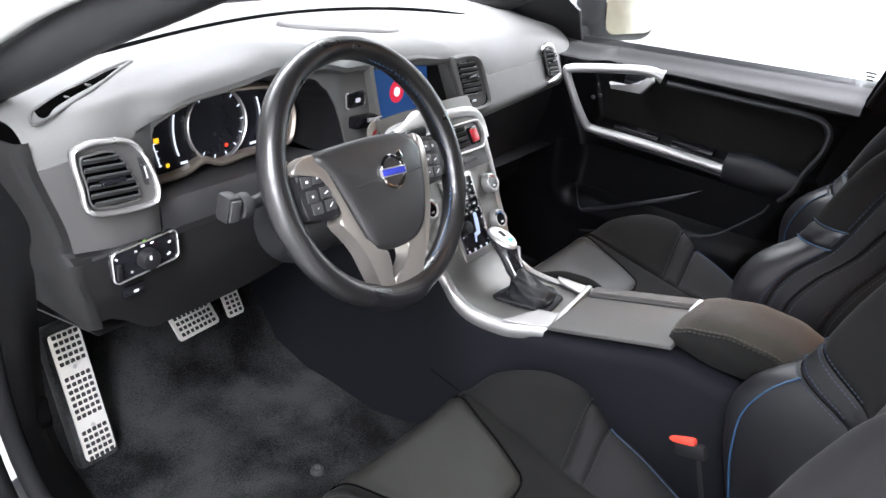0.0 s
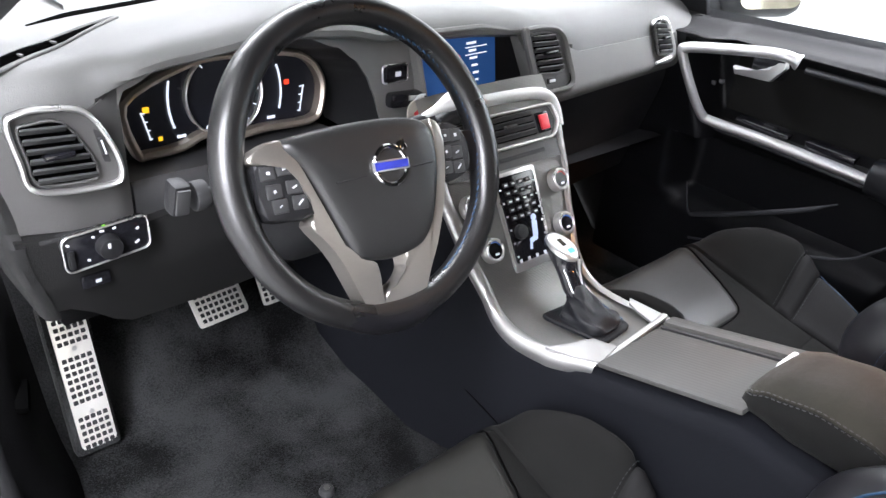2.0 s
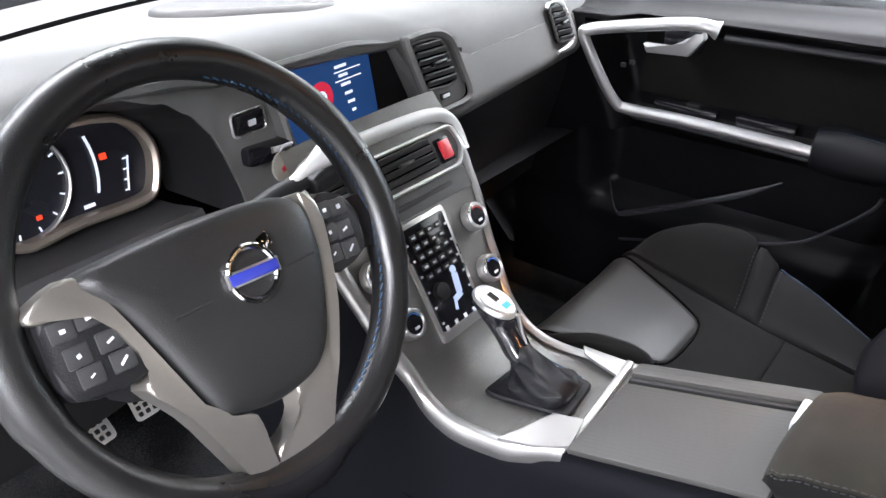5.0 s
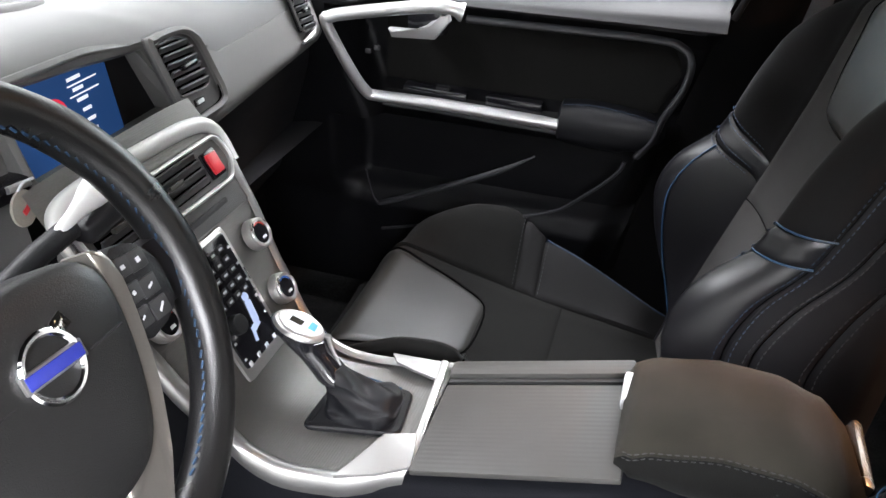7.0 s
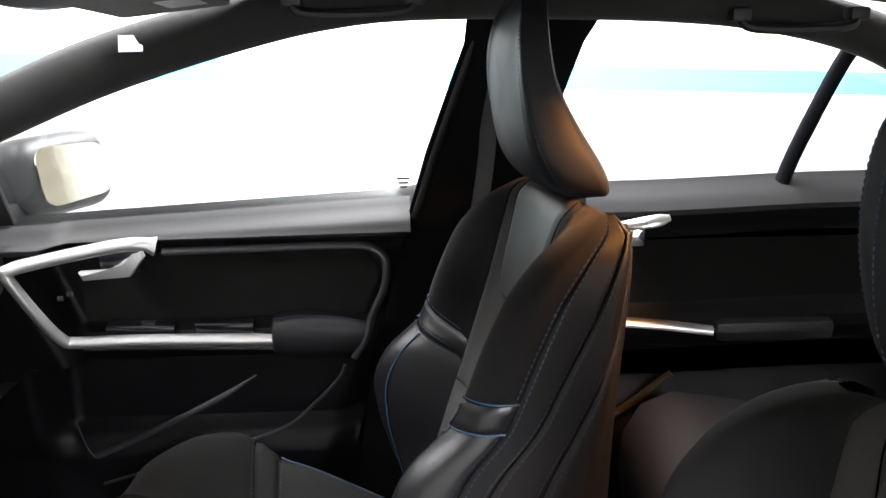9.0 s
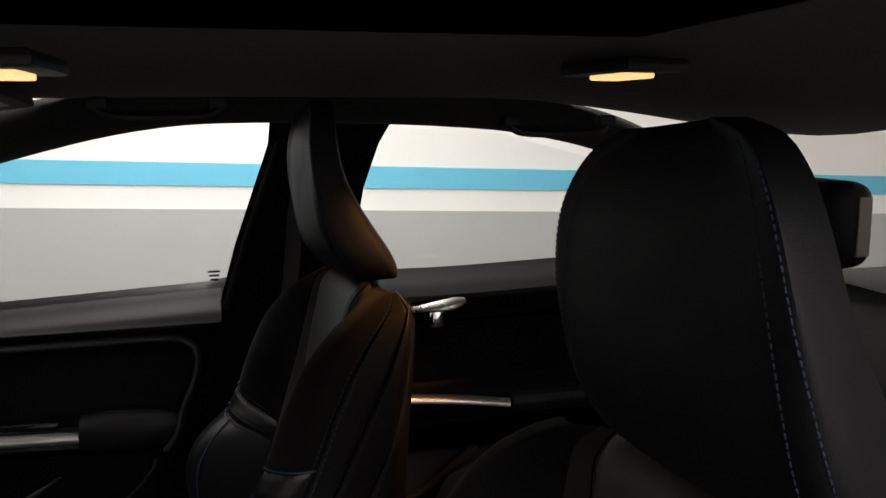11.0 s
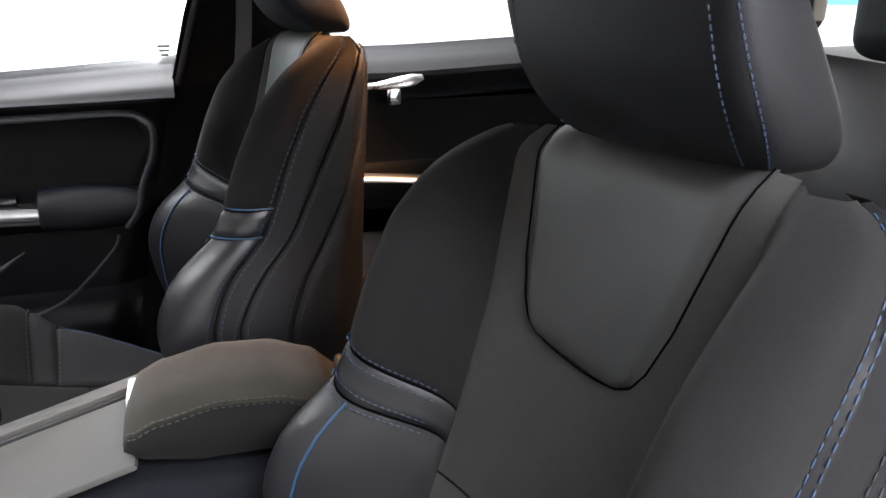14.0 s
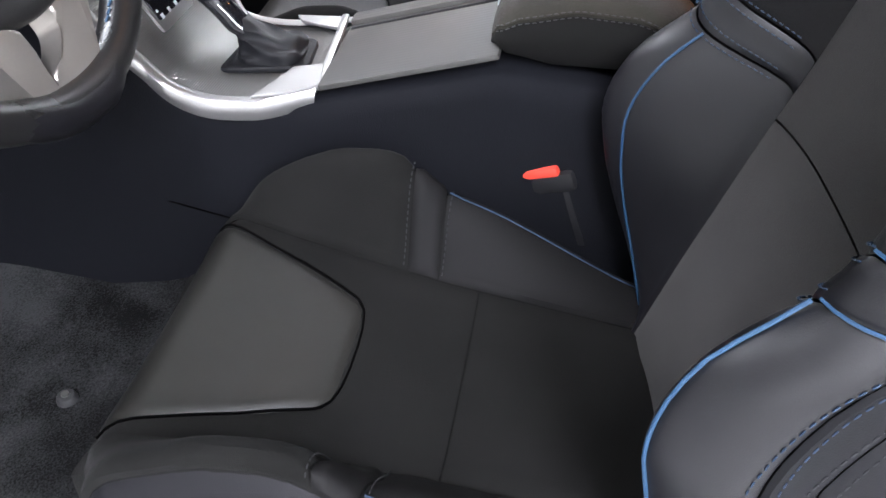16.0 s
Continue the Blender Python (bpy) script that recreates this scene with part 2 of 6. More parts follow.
def ease(table, x):
    """Smooth value at x from rows (x, value)."""
    xs = [r[0] for r in table]
    if x <= xs[0]:
        return table[0][1]
    for (a, u), (b, v) in zip(table, table[1:]):
        if x <= b:
            t = (x - a) / (b - a)
            t = t * t * (3 - 2 * t) * 0.5 + t * 0.5
            return u + (v - u) * t
    return table[-1][1]


def step(a, b, x):
    t = min(1, max(0, (x - a) / (b - a)))
    return t * t * (3 - 2 * t)


def skin(rows, wrap=False, caps=False):
    """A sheet through rows of points; wrap closes each row into a ring."""
    bm = bmesh.new()
    vs = [[bm.verts.new(p) for p in r] for r in rows]
    for a, b in zip(vs, vs[1:]):
        k = len(a)
        for j in range(k if wrap else k - 1):
            bm.faces.new((a[j], a[(j + 1) % k], b[(j + 1) % k], b[j]))
    if caps and wrap:
        bm.faces.new(vs[0])
        bm.faces.new(vs[-1])
    return bm


def tube(points, r, n=8, closed=False, flat=1.0):
    """A round (or flattened) bar along points; r may be a function of 0..1."""
    p = [Vector(q) for q in points]
    rows = []
    k = len(p)
    side = None
    for i in range(k):
        d = (p[(i + 1) % k] - p[i - 1]) if closed or 0 < i < k - 1 else (p[1] - p[0] if i == 0 else p[-1] - p[-2])
        d.normalize()
        if side is None:
            side = d.orthogonal().normalized()
        side = (side - d * side.dot(d)).normalized()
        up = d.cross(side)
        rad = r(i / (k - 1)) if callable(r) else r
        rows.append([p[i] + rad * (math.cos(a) * side + flat * math.sin(a) * up) for a in (2 * math.pi * j / n for j in range(n))])
    if closed:
        bm = skin(rows + [rows[0]], True)
        bmesh.ops.remove_doubles(bm, verts=bm.verts, dist=1e-6)
        return bm
    return skin(rows, True, True)


def plate(outline, depth, bevel=0.0, m=None, seg=2):
    """A flat shape of (x, y) points, from z = 0 up to depth, its upper edge rounded."""
    bm = bmesh.new()
    low = [bm.verts.new((x, y, 0)) for x, y in outline]
    top = [bm.verts.new((x, y, depth)) for x, y in outline]
    n = len(low)
    bm.faces.new(low[::-1])
    bm.faces.new(top)
    for i in range(n):
        bm.faces.new((low[i], low[(i + 1) % n], top[(i + 1) % n], top[i]))
    if bevel:
        rim = [e for e in bm.edges if all(v in top for v in e.verts)]
        bmesh.ops.bevel(bm, geom=rim, offset=bevel, segments=seg, affect="EDGES", profile=0.6)
    return moved(bm, m) if m is not None else bm


def round_outline(corners, r, n=5):
    """A polygon with its corners rounded by r."""
    out = []
    k = len(corners)
    for i in range(k):
        a, b, c = (Vector(corners[j % k]).to_2d() for j in (i - 1, i, i + 1))
        u, v = (a - b), (c - b)
        s = min(r, 0.45 * u.length, 0.45 * v.length)
        u.normalize(), v.normalize()
        p, q = b + u * s, b + v * s
        for j in range(n + 1):
            t = j / n
            w = (1 - t) ** 2 * p + 2 * t * (1 - t) * b + t * t * q
            out.append((w.x, w.y))
    return out


def ring_plate(outline, width, depth, bevel=0.0, m=None):
    """A frame: the outline with a hole, the rim being width wide."""
    pts = [Vector(p) for p in outline]
    n = len(pts)
    area = sum(pts[i - 1].x * pts[i].y - pts[i].x * pts[i - 1].y for i in range(n))
    inner = []
    for i in range(n):
        d = pts[(i + 1) % n] - pts[i - 1]
        d.normalize()
        nrm = Vector((-d.y, d.x)) * (1 if area > 0 else -1)
        inner.append(pts[i] + nrm * width)
    bm = bmesh.new()
    rows = [[(*p, 0) for p in pts], [(*p, depth - bevel) for p in pts], [(*(p.lerp(q, bevel / width if width else 0)), depth) for p, q in zip(pts, inner)],
            [(*(q.lerp(p, bevel / width if width else 0)), depth) for p, q in zip(pts, inner)], [(*q, depth - bevel) for q in inner], [(*q, 0) for q in inner]]
    bm.free()
    rows.append(rows[0])
    bm = skin(rows, True)
    bmesh.ops.remove_doubles(bm, verts=bm.verts, dist=1e-6)
    return moved(bm, m) if m is not None else bm


def panel(surface, left, right, v0, v1, nu=18, nv=18, puff=0.006, sink=0.004, side=1):
    """A padded panel on a surface (u, v) -> point, between the curves left(v) and right(v), its rim sunk into a seam."""
    rows = []
    for j in range(nv + 1):
        b = j / nv
        v = v0 + (v1 - v0) * b
        row = []
        for i in range(nu + 1):
            a = i / nu
            u = left(v) + (right(v) - left(v)) * a
            p = surface(u, v)
            e = 1e-3
            nrm = (surface(u + e, v) - surface(u - e, v)).cross(surface(u, v + e) - surface(u, v - e)).normalized()
            edge = min(1, 20 * min(a, 1 - a)) ** 0.5 * min(1, 20 * min(b, 1 - b)) ** 0.5
            row.append(p + nrm * side * (edge * (puff + sink) - sink))
        rows.append(row)
    bm = skin(rows)
    if side < 0:
        bmesh.ops.reverse_faces(bm, faces=bm.faces)
    return bm


def stitches(points, r=0.0009, dash=0.0050, gap=0.0026):
    """Sewn thread: short rounded dashes along a line, in one mesh."""
    p = [Vector(q) for q in points]
    run = [0.0]
    for a, b in zip(p, p[1:]):
        run.append(run[-1] + (b - a).length)

    def place(s):
        for i in range(len(p) - 1):
            if s <= run[i + 1]:
                return p[i].lerp(p[i + 1], (s - run[i]) / max(1e-9, run[i + 1] - run[i]))
        return p[-1].copy()

    verts, faces = [], []
    s = 0.0
    while s + dash < run[-1]:
        a, b = place(s), place(s + dash)
        d = (b - a).normalized()
        side = d.orthogonal().normalized()
        up = d.cross(side)
        k = len(verts)
        for f, g in ((0.0, 0.45), (0.2, 1.0), (0.8, 1.0), (1.0, 0.45)):
            c = a.lerp(b, f)
            verts += [c + r * g * (side * math.cos(t) + up * math.sin(t)) for t in (0, 1.2566, 2.5133, 3.7699, 5.0265)]
        for j in range(3):
            for i in range(5):
                faces.append([k + 5 * j + i, k + 5 * j + (i + 1) % 5, k + 5 * j + 5 + (i + 1) % 5, k + 5 * j + 5 + i])
        faces += [[k + i for i in range(4, -1, -1)], [k + 15 + i for i in range(5)]]
        s += dash + gap
    bm = bmesh.new()
    vs = [bm.verts.new(v) for v in verts]
    for f in faces:
        bm.faces.new([vs[i] for i in f])
    return bm


# ---- setting: the workshop ----
def slab(name, sx, sy, sz, x, y, z, mat, rx=0):
    ob = link(name, box(sx, sy, sz), mat, smooth=False)
    ob.matrix_world = at(x, y, z, rx)
    return tagged(ob, kind="structure")


tagged(slab("floor", 9, 11, 0.1, 0, 0, -0.05, FLOORM), "grey sealed concrete workshop floor under the car", "floor")
tagged(slab("ceiling", 9, 11, 0.1, 0, 0, 2.95, WALLW), "white painted workshop ceiling over the car", "ceiling")
EAST = 2.6
tagged(slab("wall_east", 0.1, 11, 3.0, EAST + 0.05, 0, 1.45, WALLW), "white painted wall beside the passenger side", "wall")
tagged(slab("wall_west", 0.1, 11, 3.0, -4.4, 0, 1.45, WALLW), "white painted wall behind the open driver's door", "wall")
tagged(slab("wall_north", 9, 0.1, 3.0, 0, 5.0, 1.45, WALLW), "white painted wall ahead of the car", "wall")
tagged(slab("wall_south", 9, 0.1, 3.0, 0, -5.0, 1.45, BEIGE), "beige wall behind the car", "wall")
tagged(slab("trim_blue_stripe", 0.008, 9.8, 0.09, EAST - 0.004, 0, 1.13, WALLB, 2.1), "bright blue painted stripe along the white wall", "wall stripe")
tagged(slab("trim_grey_dado", 0.008, 9.8, 1.0, EAST - 0.004, 0, 0.49, WALLG, 2.1), "light grey painted lower part of the wall", "wall dado")
tagged(slab("trim_blue_stripe", 4.0, 0.008, 0.09, 2.0, -4.946, 1.1, WALLB), "bright blue painted stripe on the rear wall", "wall stripe")

# ---- setting: the car's shell ----
shell = thing("car_body", "white saloon car body with a charcoal roof lining", "car", kind="structure")


def smooth_rail(name, spine, r, mat, flat=1.0, n=12, parent=shell, label="", seg=8):
    return part(name, tube(curve(spine, seg), r, n, False, flat), mat, parent, label)


smooth_rail("pillar_trim", [(0.745, 0.62, 1.0), (0.725, 0.42, 1.105), (0.70, 0.24, 1.183), (0.675, 0.06, 1.252), (0.652, -0.14, 1.308), (0.632, -0.32, 1.342),
                            (0.622, -0.5, 1.352), (0.622, -0.8, 1.345), (0.634, -1.0, 1.325), (0.66, -1.2, 1.272), (0.705, -1.4, 1.16), (0.74, -1.6, 1.0)],
            lambda t: 0.047 - 0.010 * step(0.25, 0.5, t), HEADLINER, label="charcoal windscreen pillar and roof rail trim")
smooth_rail("pillar_trim", [(-0.74, 0.62, 0.95), (-0.70, 0.32, 1.105), (-0.69, 0.15, 1.19), (-0.672, -0.02, 1.265), (-0.64, -0.2, 1.345), (-0.605, -0.38, 1.398),
                            (-0.60, -0.8, 1.40), (-0.60, -1.2, 1.34), (-0.66, -1.5, 1.1)], lambda t: 0.032 - 0.008 * step(0.3, 0.5, t), PLASTIC, label="black windscreen pillar trim")
smooth_rail("pillar_skin", [(-0.79, 0.70, 0.98), (-0.752, 0.34, 1.15), (-0.735, 0.17, 1.235), (-0.70, -0.02, 1.315), (-0.655, -0.2, 1.395), (-0.61, -0.38, 1.44),
                            (-0.60, -0.8, 1.445), (-0.60, -1.2, 1.40)], 0.035, PAINT, label="white painted outer pillar")
# roof lining, hung a little lower on the passenger side
rows = []
for i in range(13):
    x = -0.6 + 1.22 * i / 12
    drop = 0.045 * step(0.1, 0.62, x)
    rows.append([(x, y, 1.40 - drop - 0.02 * step(-0.1, 0.15, y) - 0.07 * step(0.9, 1.6, -y)) for y in [0.12 - 0.1 * j for j in range(18)]])
lining = skin(rows)
bmesh.ops.solidify(lining, geom=lining.faces[:], thickness=0.012)
part("roof_lining", lining, HEADLINER, shell)
part("roof_skin", box(1.24, 1.75, 0.02, 0.008, at(0, -0.72, 1.447)), PAINT, shell)


def pillar(name, rings, mat, label=""):
    rows = []
    for z, y0, y1, x, d in rings:
        rows.append([Vector((x + dx, y, z)) for y, dx in ((y0, d), (y0 + 0.008, -0.012), ((y0 + y1) / 2, -0.03), (y1 - 0.008, -0.012), (y1, d))])
    bm = skin(rows)
    bmesh.ops.solidify(bm, geom=bm.faces[:], thickness=0.02)
    return part(name, bm, mat, shell, label)


pillar("centre_pillar", [(0.36, -0.30, -0.62, 0.74, 0), (0.7, -0.36, -0.64, 0.75, 0), (0.98, -0.428, -0.645, 0.745, 0.02), (1.1, -0.462, -0.66, 0.715, 0.02), (1.2, -0.497, -0.676, 0.69, 0.02),
                         (1.28, -0.525, -0.70, 0.66, 0.02), (1.335, -0.53, -0.73, 0.635, 0.0)], SEAL, "charcoal centre pillar trim between the side windows")
smooth_rail("pillar_edge", [(0.728, -0.432, 0.98), (0.70, -0.47, 1.1), (0.675, -0.505, 1.2), (0.645, -0.537, 1.3)], 0.006, PLASTIC)
smooth_rail("quarter_bar", [(0.75, -1.085, 0.99), (0.735, -1.105, 1.08), (0.69, -1.145, 1.23), (0.665, -1.165, 1.28)], 0.014, NAVY, 0.7, label="black upright bar between rear window and quarter glass")
smooth_rail("seat_belt", [(0.66, -0.56, 1.27), (0.67, -0.555, 1.1), (0.69, -0.53, 0.9), (0.70, -0.5, 0.6), (0.70, -0.48, 0.4)], 0.018, BELT, 0.1, label="grey seat belt webbing")


def slope_x(z):
    return 0.775 - 0.367 * (z - 1.0)


def pane(name, outline, label):
    bm = bmesh.new()
    bm.faces.new([bm.verts.new((slope_x(z), y, z)) for y, z in outline])
    ob = link(name, bm, GLASS, shell, label, smooth=False)
    ob.visible_shadow = False
    return ob


pane("window_pane", [(0.5, 0.98), (0.30, 1.12), (0.0, 1.235), (-0.2, 1.285), (-0.4, 1.32), (-0.53, 1.32), (-0.43, 0.98)], "clear front side window glass")
pane("window_pane", [(-0.64, 0.98), (-0.70, 1.31), (-0.9, 1.305), (-1.15, 1.24), (-1.1, 0.98)], "clear rear side window glass")
pane("window_pane", [(-1.12, 0.99), (-1.17, 1.22), (-1.3, 1.18), (-1.4, 1.0)], "clear rear quarter glass")
for k in range(3):
    part("glass_print", box(0.0008, 0.022 - 0.004 * k, 0.004, 0, at(slope_x(1.045 - 0.008 * k) - 0.003, -0.414, 1.045 - 0.008 * k, 0, -20, 0)), LEDGE, shell, "small grey etched print on the glass")
glass = skin([[(x, 0.98 - 0.1 * (x / 0.7) ** 2, 1.0) for x in (-0.7, -0.35, 0, 0.35, 0.7)], [(0.93 * x, 0.55 - 0.1 * (x / 0.7) ** 2, 1.19) for x in (-0.7, -0.35, 0, 0.35, 0.7)],
              [(0.88 * x, 0.12 - 0.1 * (x / 0.7) ** 2, 1.37) for x in (-0.7, -0.35, 0, 0.35, 0.7)]])
ob = part("windscreen", glass, GLASS, shell, "clear raked windscreen")
ob.visible_shadow = False

# floor pan, tunnel carpet, bulkhead and door sill
rows = []
for y, z in ((-1.6, 0.36), (-0.6, 0.33), (0.0, 0.33), (0.36, 0.335), (0.46, 0.36), (0.56, 0.47), (0.66, 0.62), (0.74, 0.8)):
    rows.append([(x, y, z + dz) for x, dz in ((-0.70, 0.01), (-0.66, 0), (-0.4, -0.006), (-0.16, 0), (-0.10, 0.05), (0.12, 0.05), (0.18, 0), (0.4, -0.006), (0.68, 0), (0.74, 0.01))])
bm = skin(rows)
bmesh.ops.solidify(bm, geom=bm.faces[:], thickness=0.02)
part("carpet", bm, CARPET, shell, "worn black carpet of the footwells")
part("body_side", box(0.02, 2.6, 0.85, 0.005, at(0.815, -0.35, 0.55)), PAINT, shell, "white outer body side")
part("side_wall", box(0.012, 0.60, 0.66, 0.004, at(0.752, 0.58, 0.645)), PLASTIC, shell)
part("rear_floor_side", box(0.012, 1.9, 0.6, 0.004, at(0.785, -0.75, 0.60)), PLASTIC, shell)
part("bulkhead", box(1.5, 0.03, 0.75, 0, at(0, 0.80, 0.68)), PLASTIC, shell)
part("sill_cover", box(0.07, 1.35, 0.05, 0.018, at(-0.715, -0.22, 0.358)), SILLM, shell, "dark plastic sill cover")
part("sill_skin", box(0.12, 1.7, 0.20, 0.05, at(-0.875, -0.2, 0.22)), PAINT, shell, "white painted door sill")
smooth_rail("door_seal", [(-0.752, 0.33, 1.08), (-0.758, 0.37, 0.95), (-0.762, 0.385, 0.7), (-0.762, 0.355, 0.52), (-0.764, 0.25, 0.42), (-0.766, 0.1, 0.392), (-0.766, -0.3, 0.388), (-0.766, -0.75, 0.40)],
            0.015, SEAL, label="black rubber door seal")
smooth_rail("opening_trim", [(-0.790, 0.36, 1.10), (-0.797, 0.405, 0.95), (-0.802, 0.42, 0.7), (-0.802, 0.385, 0.5), (-0.804, 0.28, 0.385), (-0.806, 0.1, 0.352), (-0.806, -0.75, 0.352)],
            0.026, SEAL, label="black trim round the door opening")
smooth_rail("door_frame", [(-0.86, 0.43, 1.08), (-0.872, 0.48, 0.95), (-0.878, 0.49, 0.7), (-0.878, 0.45, 0.48), (-0.878, 0.32, 0.34), (-0.878, 0.1, 0.30), (-0.878, -0.7, 0.30)],
            0.046, PAINT, label="white painted door frame")
# kick panel under the end of the dashboard
control = [[(-0.745, 0.34, 1.0), (-0.735, 0.31, 1.0), (-0.727, 0.28, 1.0)], [(-0.750, 0.36, 0.85), (-0.733, 0.33, 0.85), (-0.718, 0.31, 0.85)], [(-0.752, 0.372, 0.70), (-0.724, 0.36, 0.70), (-0.695, 0.37, 0.70)],
           [(-0.752, 0.345, 0.55), (-0.714, 0.37, 0.55), (-0.672, 0.43, 0.55)], [(-0.752, 0.27, 0.43), (-0.703, 0.33, 0.42), (-0.657, 0.44, 0.42)], [(-0.752, 0.15, 0.385), (-0.693, 0.20, 0.35), (-0.647, 0.38, 0.34)]]
columns = [curve([r[k] for r in control], 6) for k in range(3)]
kick = skin([curve(list(c), 6) for c in zip(*columns)])
bmesh.ops.solidify(kick, geom=kick.faces[:], thickness=0.012)
part("kick_panel", kick, SEAL, shell, "black plastic kick panel beside the pedals")
part("bonnet_lever", box(0.02, 0.05, 0.022, 0.006, at(-0.706, 0.375, 0.545, 25, 0, -20)), SLOT, shell, "black bonnet release lever")

# ---- front passenger door ----
door = thing("front_door", "closed passenger door with black trim, silver strip and pull handle", "car door")


def door_x(y, z):
    rear = ease([(0.34, 0.70), (0.50, 0.705), (0.545, 0.70), (0.575, 0.712), (0.60, 0.748), (0.72, 0.75), (0.745, 0.715), (0.765, 0.705), (0.785, 0.712), (0.80, 0.74), (0.92, 0.742),
                 (0.94, 0.72), (0.955, 0.708), (0.975, 0.718), (1.0, 0.755), (1.02, 0.785)], z)
    front = ease([(0.34, 0.70), (0.55, 0.695), (0.6, 0.68), (0.7, 0.672), (0.9, 0.652), (0.955, 0.655), (0.975, 0.69), (1.0, 0.735), (1.02, 0.785)], z)
    k = step(0.165, 0.205, y - max(-0.05, (z - 0.785) * 0.36) * (1 if z < 0.94 else 0))
    if z < 0.73:
        k = step(0.2, 0.26, y)
    return rear + (front - rear) * k


def ledge_fall(y, z):
    """The window line falls towards the windscreen."""
    return (-0.020 - 0.055 * y) * step(0.945, 0.995, z)


rows = []
for j in range(81):
    z = 0.35 + 0.67 * j / 80
    y_back = -0.27 - 0.16 * step(0.4, 1.0, z) - 0.02
    rows.append([(door_x(y, z) + 0.03 * step(y_back + 0.06, y_back, y), y, z + ledge_fall(y, z)) for y in [y_back + (0.42 - y_back) * i / 110 for i in range(111)]])
bm = skin(rows)
bmesh.ops.solidify(bm, geom=bm.faces[:], thickness=-0.012)
part("door_panel", bm, DOORSKIN, door, "black grained plastic door lining")
# grey window ledge
rows = [[(door_x(y, z) - 0.005, y, z + ledge_fall(y, z)) for z in [0.960 + 0.0049 * j for j in range(11)]] for y in [-0.425 + 0.0095 * i for i in range(81)]]
part("window_ledge", skin(rows), LEDGE, door, "grey soft-touch window ledge")
# fabric insert
rows = []
for i in range(41):
    y = -0.366 + 0.53 * i / 40
    corner = 0.034 * (1 - math.sqrt(max(0, 1 - (1 - min(1, (y + 0.366) / 0.04)) ** 2)))
    low = 0.800 + 0.06 * step(-0.335, -0.366, y)
    rows.append([(door_x(y, z) - 0.004 - 0.004 * math.sin(math.pi * k / 9) ** 0.4, y, z) for k, z in enumerate(low + (0.924 - corner - low) * k / 9 for k in range(10))])
part("fabric_insert", skin(rows), CUSHION, door, "black suede insert")
trim = curve([(0.664, 0.004, 0.955), (0.656, 0.03, 0.962), (0.652, 0.085, 0.957), (0.632, 0.20, 0.938), (0.624, 0.231, 0.930), (0.624, 0.237, 0.918), (0.640, 0.205, 0.845), (0.658, 0.178, 0.794),
              (0.668, 0.155, 0.784), (0.687, 0.05, 0.778), (0.711, -0.172, 0.764)], 10)
part("trim_strip", tube(trim, lambda t: 0.0118 + 0.005 * step(0.06, 0.0, t) + 0.0015 * step(0.6, 1, t), 12, False, 0.85), DOORTRIM, door, "bright satin silver strip framing the handle recess")
strip_low = curve([(0.676, 0.15, 0.772), (0.693, 0.05, 0.765), (0.714, -0.172, 0.750)], 8)
part("trim_underside", tube(strip_low, 0.008, 8, False, 0.5), DOORSKIN, door)
part("handle_bowl", box(0.03, 0.075, 0.05, 0.014, at(0.70, 0.075, 0.925)), GLOSS, door)
lever = [(0.138, 0.912), (0.080, 0.914), (0.062, 0.930), (0.040, 0.940), (0.030, 0.948), (0.026, 0.936), (0.052, 0.902), (0.130, 0.897)]
part("door_handle", plate(lever, 0.016, 0.005, Matrix(((0, 0, -1, 0.676), (1, 0, 0, 0), (0, 1, 0, 0), (0, 0, 0, 1)))), DOORTRIM, door, "angular silver pull handle")
rows = []
for y, a, z0, z1 in ((-0.172, 0.700, 0.735, 0.798), (-0.176, 0.692, 0.730, 0.806), (-0.22, 0.688, 0.726, 0.812), (-0.28, 0.690, 0.725, 0.808), (-0.325, 0.694, 0.733, 0.802), (-0.352, 0.700, 0.750, 0.794), (-0.360, 0.712, 0.762, 0.786)):
    h, w = (z1 - z0) / 2, 0.745 - a
    rows.append([(0.745 - w * math.copysign(abs(math.cos(t)) ** 0.6, math.cos(t)), y, z0 + h + h * math.copysign(abs(math.sin(t)) ** 0.7, math.sin(t))) for t in (2 * math.pi * k / 28 for k in range(28))])
part("armrest", skin(rows, True, True), DOORSKIN, door, "black padded armrest")
part("armrest_seam", stitches(curve([(0.702, -0.178, 0.806), (0.698, -0.23, 0.813), (0.698, -0.29, 0.808), (0.706, -0.335, 0.797), (0.712, -0.352, 0.785)], 8), 0.0008), DIM_BLUE, door, "blue stitched seam")
part("switch_panel", box(0.03, 0.12, 0.012, 0.004, at(0.715, 0.06, 0.792, 3, 0, 3)), GLOSS, door)
part("window_switch", box(0.012, 0.026, 0.008, 0.003, at(0.708, 0.045, 0.802)), PLASTIC, door)
part("pull_cup", box(0.03, 0.105, 0.022, 0.006, at(0.722, -0.088, 0.787)), GLOSS, door)
part("cup_edge", tube([(0.7062, -0.036, 0.798), (0.7062, -0.14, 0.796)], 0.0012, 6), SLAT, door)
part("switch_edge", tube([(0.700, 0.118, 0.799), (0.700, 0.0, 0.797)], 0.0012, 6), SLAT, door)
pocket = curve([(0.690, 0.190, 0.62), (0.690, 0.170, 0.556), (0.692, 0.14, 0.558), (0.694, 0.043, 0.602), (0.697, -0.068, 0.656), (0.702, -0.138, 0.698)], 8)
part("pocket_rim", tube(pocket, lambda t: 0.0016 + 0.0045 * step(0.15, 0.4, t) * step(1.0, 0.8, t), 8), SHEENY, door, "rim of the map pocket")
